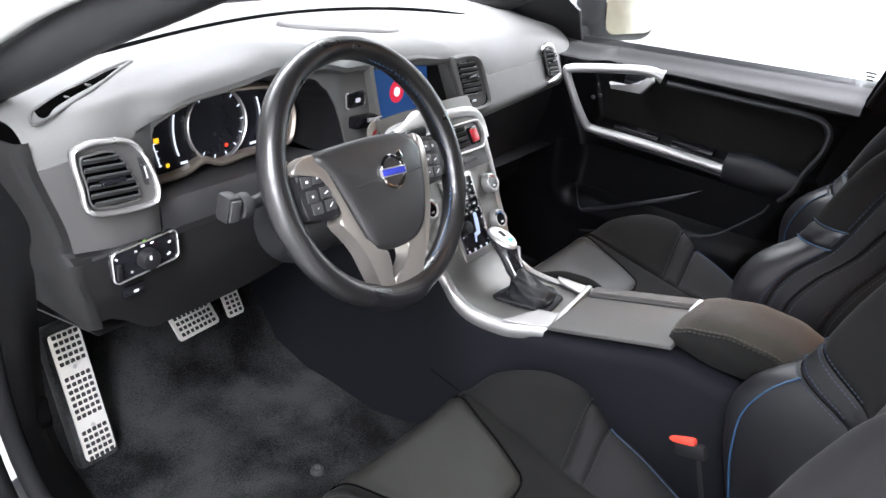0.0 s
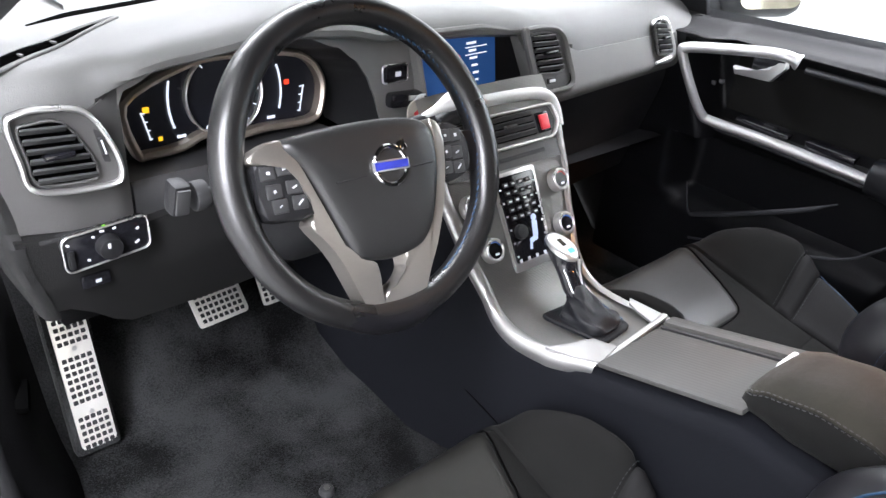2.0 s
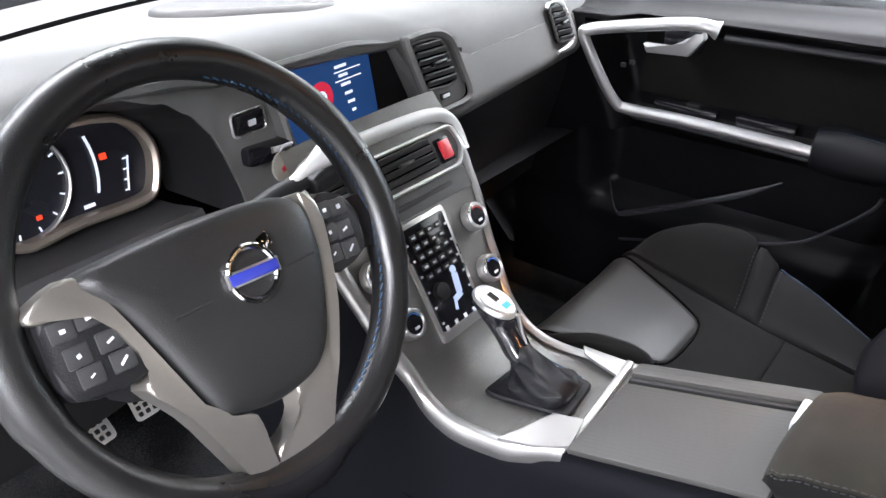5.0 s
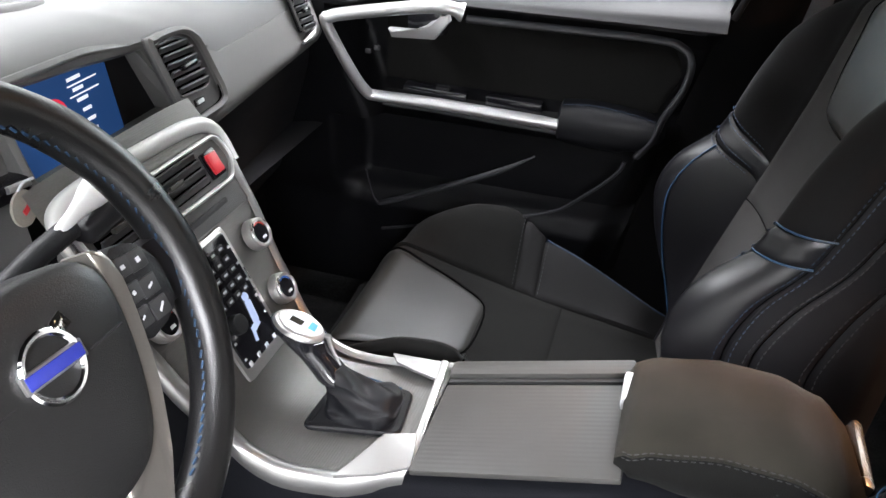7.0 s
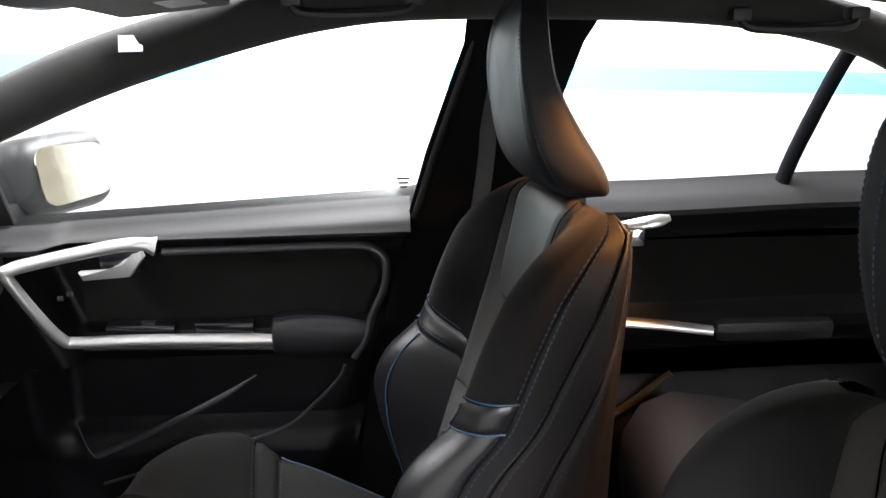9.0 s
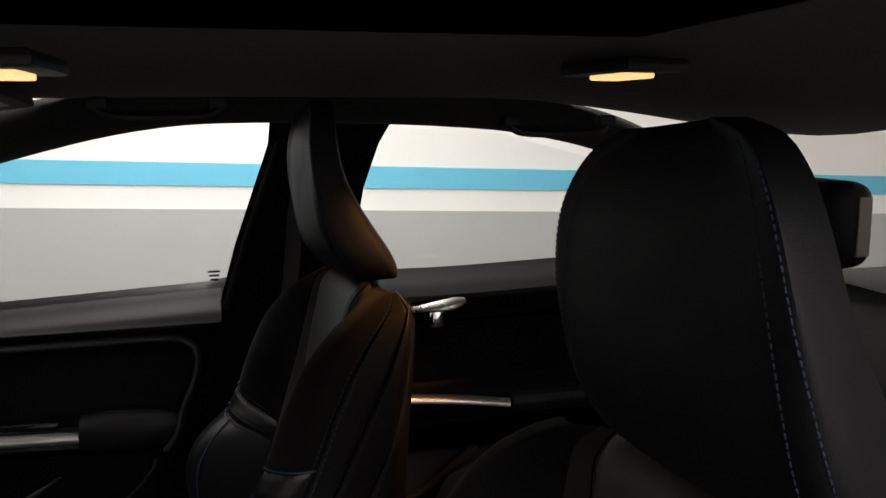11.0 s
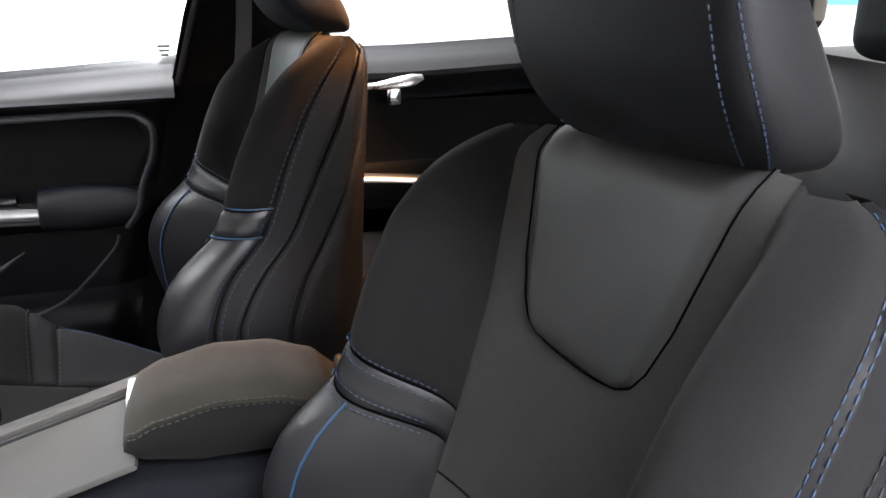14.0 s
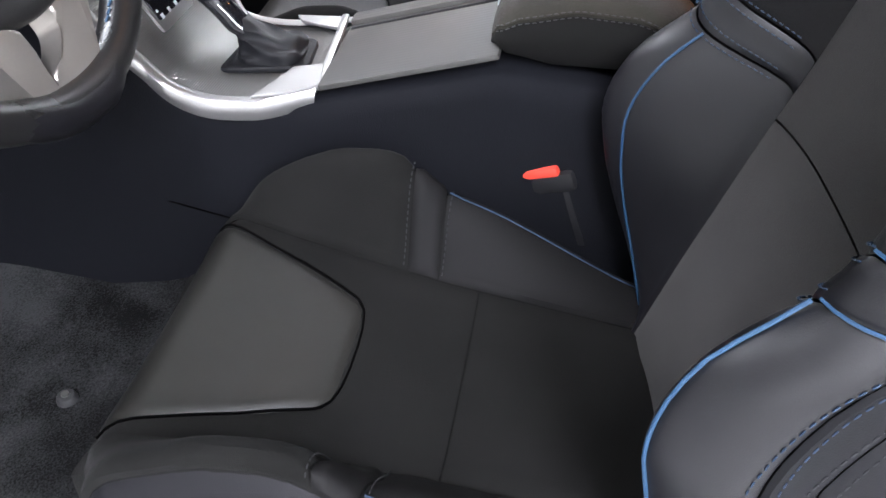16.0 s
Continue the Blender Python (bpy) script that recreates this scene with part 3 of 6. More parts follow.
for y, z in ((0.185, 0.858), (0.168, 0.866)):
    part("lock_button", box(0.006, 0.011, 0.009, 0.003, at(0.69, y, z)), SLAT, door)
panel_edge = curve([(0.716, 0.01, 0.931), (0.716, -0.16, 0.934), (0.715, -0.32, 0.936), (0.712, -0.362, 0.928), (0.709, -0.380, 0.905), (0.706, -0.376, 0.86), (0.703, -0.352, 0.805), (0.701, -0.342, 0.765), (0.701, -0.318, 0.728)], 8)
part("panel_border", tube(panel_edge, 0.0075, 10, False, 0.7), SHEENY, door, "moulded edge round the suede insert")
crease = curve([(0.702, 0.16, 0.486), (0.702, -0.045, 0.546), (0.702, -0.178, 0.590), (0.700, -0.241, 0.640), (0.700, -0.290, 0.692), (0.701, -0.300, 0.715)], 8)
part("panel_crease", tube(crease, 0.0032, 8), SHEENY, door)

sail = [(0.278, 0.972), (0.284, 1.052), (0.345, 1.100), (0.50, 1.03), (0.50, 0.972)]
part("mirror_sail", plate(sail, 0.012, 0.004, Matrix(((0, -0.367, -1, 1.128), (1, 0, 0, 0), (0, 1, 0, 0), (0, 0, 0, 1)))), PLASTIC, door, "black corner panel before the window")

# door mirror outside the window
mirror = thing("door_mirror", "white door mirror with a bright mirror glass", "mirror", at(0.925, 0.245, 1.036, -9, 0, -24))
part("housing", moved(box(0.216, 0.13, 0.158, 0.055, None, 4), at(0.014, 0.056, 0.002)), PLASTIC, mirror)
part("mirror_glass", plate(round_outline([(-0.074, -0.056), (0.098, -0.052), (0.098, 0.050), (-0.074, 0.060)], 0.035), 0.004, 0, at(0, -0.008, 0, 90)), MIRROR, mirror, "mirror glass")
part("foot", box(0.16, 0.05, 0.04, 0.015, at(-0.11, 0.06, -0.055)), PLASTIC, mirror)

# ---- rear passenger door ----
rear = thing("rear_door", "closed rear door with black trim and a silver handle", "car door")


def rear_x(y, z):
    return ease([(0.36, 0.72), (0.55, 0.71), (0.66, 0.74), (0.72, 0.74), (0.75, 0.71), (0.775, 0.70), (0.79, 0.71), (0.805, 0.735), (0.94, 0.735), (0.965, 0.715), (0.985, 0.705), (1.005, 0.72),
                 (1.03, 0.76)], z)


rows = [[(rear_x(y, z), y, z + 0.01 * step(-0.8, -1.2, y)) for y in [-0.60 - 0.04 * i for i in range(24)]] for z in [0.36 + 0.0168 * j for j in range(41)]]
bm = skin(rows)
bmesh.ops.solidify(bm, geom=bm.faces[:], thickness=0.012)
part("door_panel", bm, DOORSKIN, rear, "black grained plastic door lining")
rows = [[(rear_x(y, z) - 0.005, y, z) for z in (0.81, 0.85, 0.89, 0.93)] for y in [-0.62 - 0.03 * i for i in range(29)]]
part("fabric_insert", skin(rows), CUSHION, rear, "black suede insert")
rows = [[(rear_x(y, z) - 0.004, y, z + 0.01 * step(-0.8, -1.2, y)) for z in (0.978, 0.988, 1.0, 1.012, 1.024, 1.034)] for y in [-0.62 - 0.04 * i for i in range(22)]]
part("window_ledge", skin(rows), LEDGE, rear, "grey soft-touch window ledge")
strip = curve([(0.697, -0.62, 0.80), (0.697, -0.84, 0.782), (0.698, -0.97, 0.764)], 8)
part("trim_strip", tube(strip, 0.0105, 10, False, 0.6), SILVER, rear, "bright satin silver strip")
lever = curve([(0.70, -0.76, 0.965), (0.69, -0.80, 0.967), (0.685, -0.84, 0.973), (0.69, -0.876, 0.979)], 8)
part("door_handle", tube(lever, lambda t: 0.006 + 0.007 * step(0, 0.6, t) - 0.006 * step(0.8, 1, t), 10, False, 0.6), SILVER, rear, "silver pull handle")
part("handle_catch", box(0.016, 0.03, 0.035, 0.008, at(0.695, -0.82, 0.945)), CHROME, rear)
part("armrest", box(0.07, 0.22, 0.04, 0.016, at(0.715, -1.08, 0.765)), DOORSKIN, rear)
pocket = curve([(0.705, -0.70, 0.56), (0.705, -0.80, 0.60), (0.70, -0.90, 0.68)], 8)
part("pocket_rim", tube(pocket, 0.007, 8), BROWN, rear)


# ---- dashboard ----
dash = thing("dashboard", "charcoal soft-touch dashboard with silver vent frames", "dashboard")
LIP_Z = [(-0.74, 1.040), (-0.62, 1.058), (-0.5, 1.084), (-0.38, 1.100), (-0.26, 1.085), (-0.16, 1.060), (0.0, 1.048), (0.13, 1.036), (0.22, 1.020), (0.3, 1.012), (0.5, 1.008), (0.74, 1.0)]
LIP_Y = [(-0.74, 0.235), (-0.60, 0.215), (-0.42, 0.20), (-0.26, 0.220), (-0.14, 0.250), (0.25, 0.25), (0.5, 0.275), (0.74, 0.32)]
left_y = lambda x, z: 0.232 + 0.15 * max(0, -0.64 - x) + 0.05 * (z - 0.93) + 0.9 * max(0, x + 0.585) ** 1.2
pass_y = lambda x, z: 0.215 + 0.09 * (x - 0.25) + 0.42 * (z - 0.88) + 0.03 * step(0.90, 0.86, z)
rows = []
for i in range(85):
    x = -0.735 + 1.47 * i / 84
    y0, z0 = ease(LIP_Y, x), ease(LIP_Z, x)
    row = [(x, y0 + 0.06, z0 - 0.034), (x, y0 + 0.012, z0 - 0.033), (x, y0 + 0.002, z0 - 0.027), (x, y0 + 0.001, z0 - 0.019), (x, y0 + 0.009, z0 - 0.009), (x, y0 + 0.024, z0 - 0.002), (x, y0 + 0.044, z0 + 0.002)]
    soft, front_y = (step(0.20, 0.30, x), pass_y) if x > 0 else (step(-0.555, -0.60, x), left_y)
    if soft:
        a, c, d = (Vector((x, front_y(x, z0 - 0.056) + 0.002, z0 - 0.056)), Vector((x, front_y(x, z0), z0)), Vector((x, y0 + 0.060, z0 + 0.003)))
        row = [Vector(p).lerp((1 - t) ** 2 * a + 2 * t * (1 - t) * c + t * t * d, soft) for p, t in zip(row, (0, 0.12, 0.27, 0.45, 0.62, 0.8, 1.0))]
    for k in range(1, 12):
        t = k / 11
        y = max(y0 + 0.044 + (0.906 - 0.1 * (x / 0.7) ** 2 - y0) * t, y0 + 0.075)
        flat = 1.045 - 0.03 * t + 0.012 * math.cos(x * 3)
        row.append((x, y, z0 + 0.002 + (flat - z0 - 0.002) * step(0, 0.55, t)))
    rows.append(row)
part("top_pad", skin(rows), DASHTOP, dash, "grey soft-touch dashboard top")


def face(name, x0, x1, low, high, depth, mat, label="", n=16, m=8, thick=0.02, left=None):
    """A sheet of the dashboard's front between low(x) and high(x), at depth(x, z)."""
    rows = []
    for i in range(n + 1):
        x = x0 + (x1 - x0) * i / n
        front = []
        for z in [low(x) + (high(x) - low(x)) * j / m for j in range(m + 1)]:
            a = x if left is None else left(z) + (x1 - left(z)) * i / n
            front.append((a, depth(a, z), z))
        rows.append(front + [(a, b + thick, c) for a, b, c in front[::-1]])
    return part(name, skin(rows, True, True), mat, dash, label)


lip = lambda x: ease(LIP_Z, x) - 0.02
# same dash stuff as passenger_face, its colour darkened for the shade there
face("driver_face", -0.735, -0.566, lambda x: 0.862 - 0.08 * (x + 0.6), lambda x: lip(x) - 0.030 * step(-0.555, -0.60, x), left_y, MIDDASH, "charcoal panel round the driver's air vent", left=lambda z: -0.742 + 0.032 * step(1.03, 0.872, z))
rows = []
for i in range(29):
    front = []
    for j in range(13):
        x0 = ease([(0.86, 0.145), (0.89, 0.175), (0.91, 0.172), (1.04, 0.118)], 0.862 + 0.17 * j / 12)
        x = x0 + (0.735 - x0) * i / 28
        low = 0.877
        z = low + (lip(x) - 0.034 * step(0.20, 0.30, x) - low) * j / 12
        front.append((x, pass_y(x, z), z))
    rows.append(front + [(a, b + 0.02, c) for a, b, c in front[::-1]])
part("passenger_face", skin(rows, True, True), DASH, dash, "charcoal panel before the passenger")
BORDER = [(-0.580, 0.930), (-0.576, 0.985), (-0.56, 1.022), (-0.50, 1.050), (-0.44, 1.064), (-0.385, 1.068), (-0.32, 1.060), (-0.255, 1.036), (-0.22, 1.012), (-0.197, 0.985), (-0.180, 0.950), (-0.168, 0.910), (-0.160, 0.862)]
brow_y = lambda x, z: ease([(-0.58, 0.240), (-0.42, 0.214), (-0.30, 0.224), (-0.22, 0.246), (-0.17, 0.257), (-0.10, 0.259)], x) + 0.12 * (z - 0.978)
face("switch_face", -0.580, -0.10, lambda x: min(lip(x) - 0.004, ease(BORDER, x)), lambda x: lip(x) + 0.004, brow_y, DASH, "charcoal panel with start button and key slot", 72, 8, 0.012)
rows = [[(x, y, z) for y, z in ((0.345, 0.888), (0.30, 0.893), (0.262, 0.901), (0.246, 0.904), (0.240, 0.896), (0.238, 0.872), (0.24, 0.85))] for x in [-0.562 + 0.028 * i for i in range(13)]]
part("cluster_ledge", skin(rows), SLAT, dash, "gloss black ledge under the instruments")
# hood: the dark tunnel round the instruments
hood = [[], [], [], []]
for k in range(61):
    x = -0.580 + 0.420 * k / 60
    z = ease(BORDER, x)
    y = brow_y(x, z)
    for row, f in zip(hood, (0.0, 0.12, 0.55, 1.0)):
        row.append((x + (-0.381 - x) * 0.20 * f ** 0.8, y + 0.004 + (0.345 - y) * f, z + (0.955 - z) * 0.30 * f ** 0.8))
part("instrument_hood", skin(hood), PLASTIC, dash, "matt black hood tunnel")
# lower dash: the knee panel's shade is in its near-black colour
low_y = lambda x, z: 0.222 + 0.30 * max(0, 0.80 - z) + 0.5 * max(0, x + 0.50) ** 2
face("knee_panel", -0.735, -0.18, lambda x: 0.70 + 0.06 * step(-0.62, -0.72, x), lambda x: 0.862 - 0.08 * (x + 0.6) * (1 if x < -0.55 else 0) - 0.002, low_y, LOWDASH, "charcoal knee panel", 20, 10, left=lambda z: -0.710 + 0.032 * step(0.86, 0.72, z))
face("under_panel", -0.66, 0.70, lambda x: 0.66, lambda x: 0.712, lambda x, z: 0.27 + (0.712 - z) * 6.0, PLASTIC, "", 16, 6)
face("glovebox", 0.14, 0.735, lambda x: 0.60, lambda x: 0.880, lambda x, z: 0.250 + 0.35 * max(0, 0.84 - z) + 0.09 * (x - 0.25), PLASTIC, "black glovebox lid", 20, 10)
rows = []
for k in range(25):
    z = 1.030 - 0.285 * k / 24
    x = (-0.742 + 0.032 * step(1.03, 0.872, z)) if z > 0.866 else (-0.710 + 0.032 * step(0.86, 0.72, z))
    y = (left_y if z > 0.866 else low_y)(x, z)
    rows.append([(x + 0.010, y - 0.0015, z), (x, y - 0.0005, z), (x - 0.006, y + 0.006, z), (x - 0.009, y + 0.020, z), (x - 0.010, y + 0.06, z), (x - 0.011, y + 0.10, z), (x - 0.012, y + 0.15, z)])
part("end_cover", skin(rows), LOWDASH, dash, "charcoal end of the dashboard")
part("shadow_gap", box(0.125, 0.01, 0.006, 0.002, at(-0.622, 0.226, 0.864, 0, 0, 0)), RUBBER, dash)
# defroster slots, laid on as black strips for their shade, and loudspeaker cover on top
def pad_z(x, y):
    """Height of the dashboard's top pad."""
    y0, z0 = ease(LIP_Y, x), ease(LIP_Z, x)
    t = max(0, (y - y0 - 0.044) / (0.906 - 0.1 * (x / 0.7) ** 2 - y0))
    flat = 1.045 - 0.03 * t + 0.012 * math.cos(x * 3)
    return z0 + 0.002 + (flat - z0 - 0.002) * step(0, 0.55, t)


leaf = [(-0.712, 0.264), (-0.698, 0.300), (-0.650, 0.328), (-0.580, 0.358), (-0.510, 0.364), (-0.570, 0.328), (-0.650, 0.286)]
part("demister_frame", tube([(p.x, p.y, pad_z(p.x, p.y) + 0.001) for p in curve([(x, y, 0) for x, y in leaf], 8, True)], 0.0024, 8, True), MIDDASH, dash, "charcoal frame of the side window demister")
slot = [(p.x, p.y, pad_z(p.x, p.y) + 0.0015) for p in curve([(-0.697, 0.280, 0), (-0.655, 0.304, 0), (-0.605, 0.327, 0), (-0.540, 0.348, 0)], 8)]
part("demister_vent", tube(slot, lambda t: 0.0085 * (1 - t) ** 0.5 + 0.001, 10, False, 0.35), SLOT, dash, "demister slot for the side window, its shade painted black")
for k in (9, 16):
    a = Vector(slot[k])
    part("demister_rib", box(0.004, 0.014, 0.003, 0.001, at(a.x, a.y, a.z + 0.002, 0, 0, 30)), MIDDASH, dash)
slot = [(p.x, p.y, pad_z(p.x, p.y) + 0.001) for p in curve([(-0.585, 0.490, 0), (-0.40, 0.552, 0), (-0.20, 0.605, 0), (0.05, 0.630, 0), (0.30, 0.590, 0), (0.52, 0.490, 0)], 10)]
part("windscreen_slot", tube(slot, lambda t: 0.0065 * min(1, 12 * t + 0.2, 12 * (1 - t) + 0.2), 8, False, 0.4), SLOT, dash, "long windscreen demister slot, its shade painted black")
brow = [[(p.x, p.y + d, pad_z(p.x, p.y + d) + h) for p in curve([(-0.50, 0.592, 0), (-0.30, 0.645, 0), (0.0, 0.685, 0), (0.30, 0.640, 0), (0.50, 0.570, 0)], 8)] for d, h in ((0.0, 0.0), (0.004, 0.007), (0.05, 0.009), (0.10, 0.006))]
part("windscreen_panel", skin(brow), DASHTOP, dash, "raised grey panel under the windscreen")
cone = []
for f, h in ((1.0, 0.0), (0.985, 0.006), (0.95, 0.009), (0.6, 0.010), (0.05, 0.010)):
    ring = []
    for k in range(44):
        t = 2 * math.pi * k / 44
        x, y = 0.052 + 0.128 * f * math.cos(t) * 0.97 - 0.02 * f * math.sin(t), 0.476 + 0.078 * f * math.sin(t) - 0.028 * f * math.cos(t)
        ring.append((x, y, pad_z(x, y) + h))
    cone.append(ring)
part("speaker_cover", skin(cone, True, True), MIDDASH, dash, "dark oval loudspeaker cover on the dashboard top")
# start button, key slot
part("button_ring", ring_plate(round_outline([(-0.026, -0.015), (0.026, -0.015), (0.026, 0.015), (-0.026, 0.015)], 0.008), 0.003, 0.005, 0.001, at(-0.138, 0.260, 0.978, 84, 0, 0)), SILVER, dash, "thin silver ring")
part("start_button", box(0.042, 0.008, 0.024, 0.003, at(-0.138, 0.257, 0.978)), GLOSS, dash, "black start button with a pale print")
part("start_print", box(0.010, 0.002, 0.007, 0, at(-0.136, 0.2522, 0.978)), PALE, dash)
part("key_slot", box(0.068, 0.03, 0.022, 0.007, at(-0.124, 0.252, 0.938, 0, 4, 0)), GLOSS, dash, "black key slot")
part("key_slot_edge", tube([(-0.125, 0.2360, 0.943), (-0.097, 0.2360, 0.940)], 0.004, 8), SILVER, dash)

# instrument cluster
cluster = thing("instrument_cluster", "lit digital instrument cluster with a silver-brown rim", "instrument panel")
outline = [(p.x, p.y) for p in curve([(-0.155, 0.016, 0), (-0.145, -0.058, 0), (-0.125, -0.065, 0), (-0.078, -0.063, 0), (-0.045, -0.052, 0), (-0.018, -0.062, 0), (0.0, -0.064, 0), (0.05, -0.060, 0), (0.125, -0.062, 0), (0.150, -0.045, 0), (0.156, 0.007, 0), (0.115, 0.050, 0),
                                      (0.0, 0.062, 0), (-0.068, 0.055, 0)], 4, True)]
CL = at(-0.381, 0.338, 0.960, 84, 0, 0)
part("backing", plate(outline, 0.004, 0, CL), DIALFACE, cluster, "black glass instrument face")
part("rim", ring_plate(outline, 0.010, 0.024, 0.004, CL), RIMMETAL, cluster, "satin silver-brown rim")
ring = [(-0.004 + 0.060 * math.cos(2 * math.pi * i / 40), 0.002 + 0.060 * math.sin(2 * math.pi * i / 40)) for i in range(40)]
dial = part("dial_ring", ring_plate(ring, 0.0035, 0.008, 0.0015, CL @ at(0, 0, 0.004)), SILVER, cluster, "chrome ring of the round dial")
for k in range(11):
    a = radians(125 - 25 * k)
    part("dial_mark", box(0.0055, 0.0018, 0.001, 0, CL @ at(0.052 * math.cos(a) - 0.004, 0.052 * math.sin(a) + 0.002, 0.006) @ at(0, 0, 0, 0, 0, math.degrees(a))), LIT, dial)
arc = [CL @ Vector((-0.052 - 0.035 * math.cos(0.06 * i - 0.55), 0.045 * math.sin(0.06 * i - 0.55) * 1.4, 0.007)) for i in range(19)]
part("gauge_arc", tube(arc, 0.0016, 6), LIT, cluster)
arc = [CL @ Vector((0.052 + 0.035 * math.cos(0.06 * i - 0.55), 0.045 * math.sin(0.06 * i - 0.55) * 1.4, 0.007)) for i in range(19)]
part("gauge_arc", tube(arc, 0.0016, 6), LIT, cluster)
for sx in (-1, 1):
    bar = [CL @ Vector((sx * 0.117, -0.043, 0.007)), CL @ Vector((sx * 0.122, -0.02, 0.007)), CL @ Vector((sx * 0.126, -0.004, 0.007))]
    part("small_gauge", tube(curve(bar, 5), 0.0011, 6), LIT, cluster)
    for k in range(4):
        part("gauge_tick", box(0.005, 0.0016, 0.001, 0, CL @ at(sx * (0.116 + 0.002 * k), -0.042 + 0.012 * k, 0.006)), LIT, cluster)
part("engine_telltale", box(0.009, 0.008, 0.001, 0.0004, CL @ at(-0.118, -0.002, 0.006)), AMBER, cluster, "amber warning symbol")
part("fuel_telltale", box(0.006, 0.006, 0.001, 0.0004, CL @ at(-0.103, -0.044, 0.006)), AMBER, cluster, "amber fuel symbol")
part("brake_telltale", box(0.008, 0.007, 0.001, 0.0004, CL @ at(0.098, 0.004, 0.006)), REDLIT, cluster, "red warning symbol")
part("belt_telltale", box(0.006, 0.005, 0.001, 0.0004, CL @ at(0.012, -0.036, 0.006)), REDLIT, cluster, "red warning symbol")
part("odometer", box(0.013, 0.004, 0.001, 0, CL @ at(-0.073, -0.046, 0.006)), LIT, cluster)
part("odometer", box(0.013, 0.004, 0.001, 0, CL @ at(0.068, -0.044, 0.006)), LIT, cluster)


# ---- air vents ----
def loop(points, n=5):
    """A smooth closed outline through (x, y) points."""
    return [(p.x, p.y) for p in curve([(x, y, 0) for x, y in points], n, True)]


def span(outline, y):
    """Left and right edges of an outline at the height y."""
    xs = [a[0] + (b[0] - a[0]) * (y - a[1]) / (b[1] - a[1]) for a, b in zip(outline, outline[1:] + outline[:1]) if (a[1] - y) * (b[1] - y) < 0]
    return min(xs), max(xs)


def louvres(vent, mouth, low, high, count, tilt=0.0, tab=0.034):
    """A vent's mouth, its shaded depth a flat black sheet, with its slats and the slider tab in the middle."""
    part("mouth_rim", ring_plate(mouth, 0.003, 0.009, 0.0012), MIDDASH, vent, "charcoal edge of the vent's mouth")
    part("cavity", plate(mouth, 0.0048), SLOT, vent, "flat black sheet for the shade behind the slats")
    for k in range(count):
        y = low + (high - low) * k / (count - 1)
        a, b = span(mouth, y)
        part("slat", box(b - a - 0.006, 0.0085, 0.0036, 0.0014, at((a + b) / 2, y, 0.0095, 35, 0, tilt)), SLAT, vent)
    a, b = span(mouth, (low + high) / 2)
    if tab:
        part("slider_tab", box(tab, 0.007, 0.010, 0.003, at((a + b) / 2, (low + high) / 2, 0.0145, 0, 0, tilt + 4)), GLOSS, vent, "gloss black slider tab")


out = [(p.x, p.y) for p in curve([(-0.064, 0.044, 0), (-0.050, 0.054, 0), (-0.025, 0.056, 0), (0.020, 0.046, 0), (0.046, 0.004, 0), (0.055, -0.036, 0), (0.037, -0.052, 0), (-0.044, -0.043, 0), (-0.058, -0.001, 0)], 5, True)]
DV = at(-0.634, 0.224, 0.971, 90, 0, -3)
dv = thing("air_vent", "round-cornered air vent with black slats in a silver frame", "air vent", DV, group="dashboard air vents")
part("rim", ring_plate(out, 0.0055, 0.012, 0.0025), SILVER, dv, "satin silver vent frame")
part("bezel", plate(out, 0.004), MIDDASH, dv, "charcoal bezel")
mouth = [(p.x, p.y) for p in curve([(-0.054, 0.034, 0), (-0.040, 0.040, 0), (-0.006, 0.037, 0), (0.018, 0.000, 0), (0.027, -0.030, 0), (0.015, -0.040, 0), (-0.040, -0.034, 0), (-0.049, 0.0, 0)], 5, True)]
louvres(dv, mouth, -0.030, 0.031, 6, -3)
part("wheel_slot", plate(round_outline([(0.026, 0.022), (0.033, 0.018), (0.042, -0.022), (0.034, -0.020)], 0.003), 0.005), RUBBER, dv)
part("thumb_wheel", cylinder(0.016, 0.016, 0.005, 24, 0.001, at(0.034, 0.0, -0.006, 0, 90, 12)), PLASTIC, dv, "ribbed thumb wheel")
part("wheel_mark", box(0.002, 0.018, 0.001, 0, at(0.034, 0.0, 0.0105, 0, 0, 12)), PALE, dv)
cv = thing("air_vent", "centre air vent with black slats beside the screen", "air vent", at(0.186, 0.236, 0.962, 76, 0, 4), group="dashboard air vents")
out = loop([(-0.063, 0.055), (-0.048, 0.061), (-0.02, 0.061), (0.013, 0.057), (0.036, 0.047), (0.050, 0.030), (0.062, -0.010), (0.070, -0.044), (0.058, -0.060), (0.019, -0.062), (-0.034, -0.055), (-0.050, -0.010)])
part("frame", ring_plate(out, 0.009, 0.013, 0.004), DASH, cv, "raised charcoal frame")
part("frame_gap", ring_plate(loop([(x * 0.90, y * 0.90) for x, y in out], 1), 0.003, 0.0062, 0.0005), SLOT, cv)
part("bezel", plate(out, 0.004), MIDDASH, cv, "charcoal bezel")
mouth = round_outline([(-0.053, 0.050), (0.001, 0.048), (0.023, 0.038), (0.041, -0.024), (0.024, -0.028), (-0.037, -0.021)], 0.010, 4)
louvres(cv, mouth, -0.014, 0.040, 6, -4)
part("mark_slot", box(0.024, 0.010, 0.004, 0.002, at(0.006, -0.038, 0.004, 0, 0, -2)), RUBBER, cv)
part("slider_mark", box(0.016, 0.005, 0.003, 0.001, at(0.006, -0.038, 0.006, 0, 0, -2)), PALE, cv, "pale slider mark")
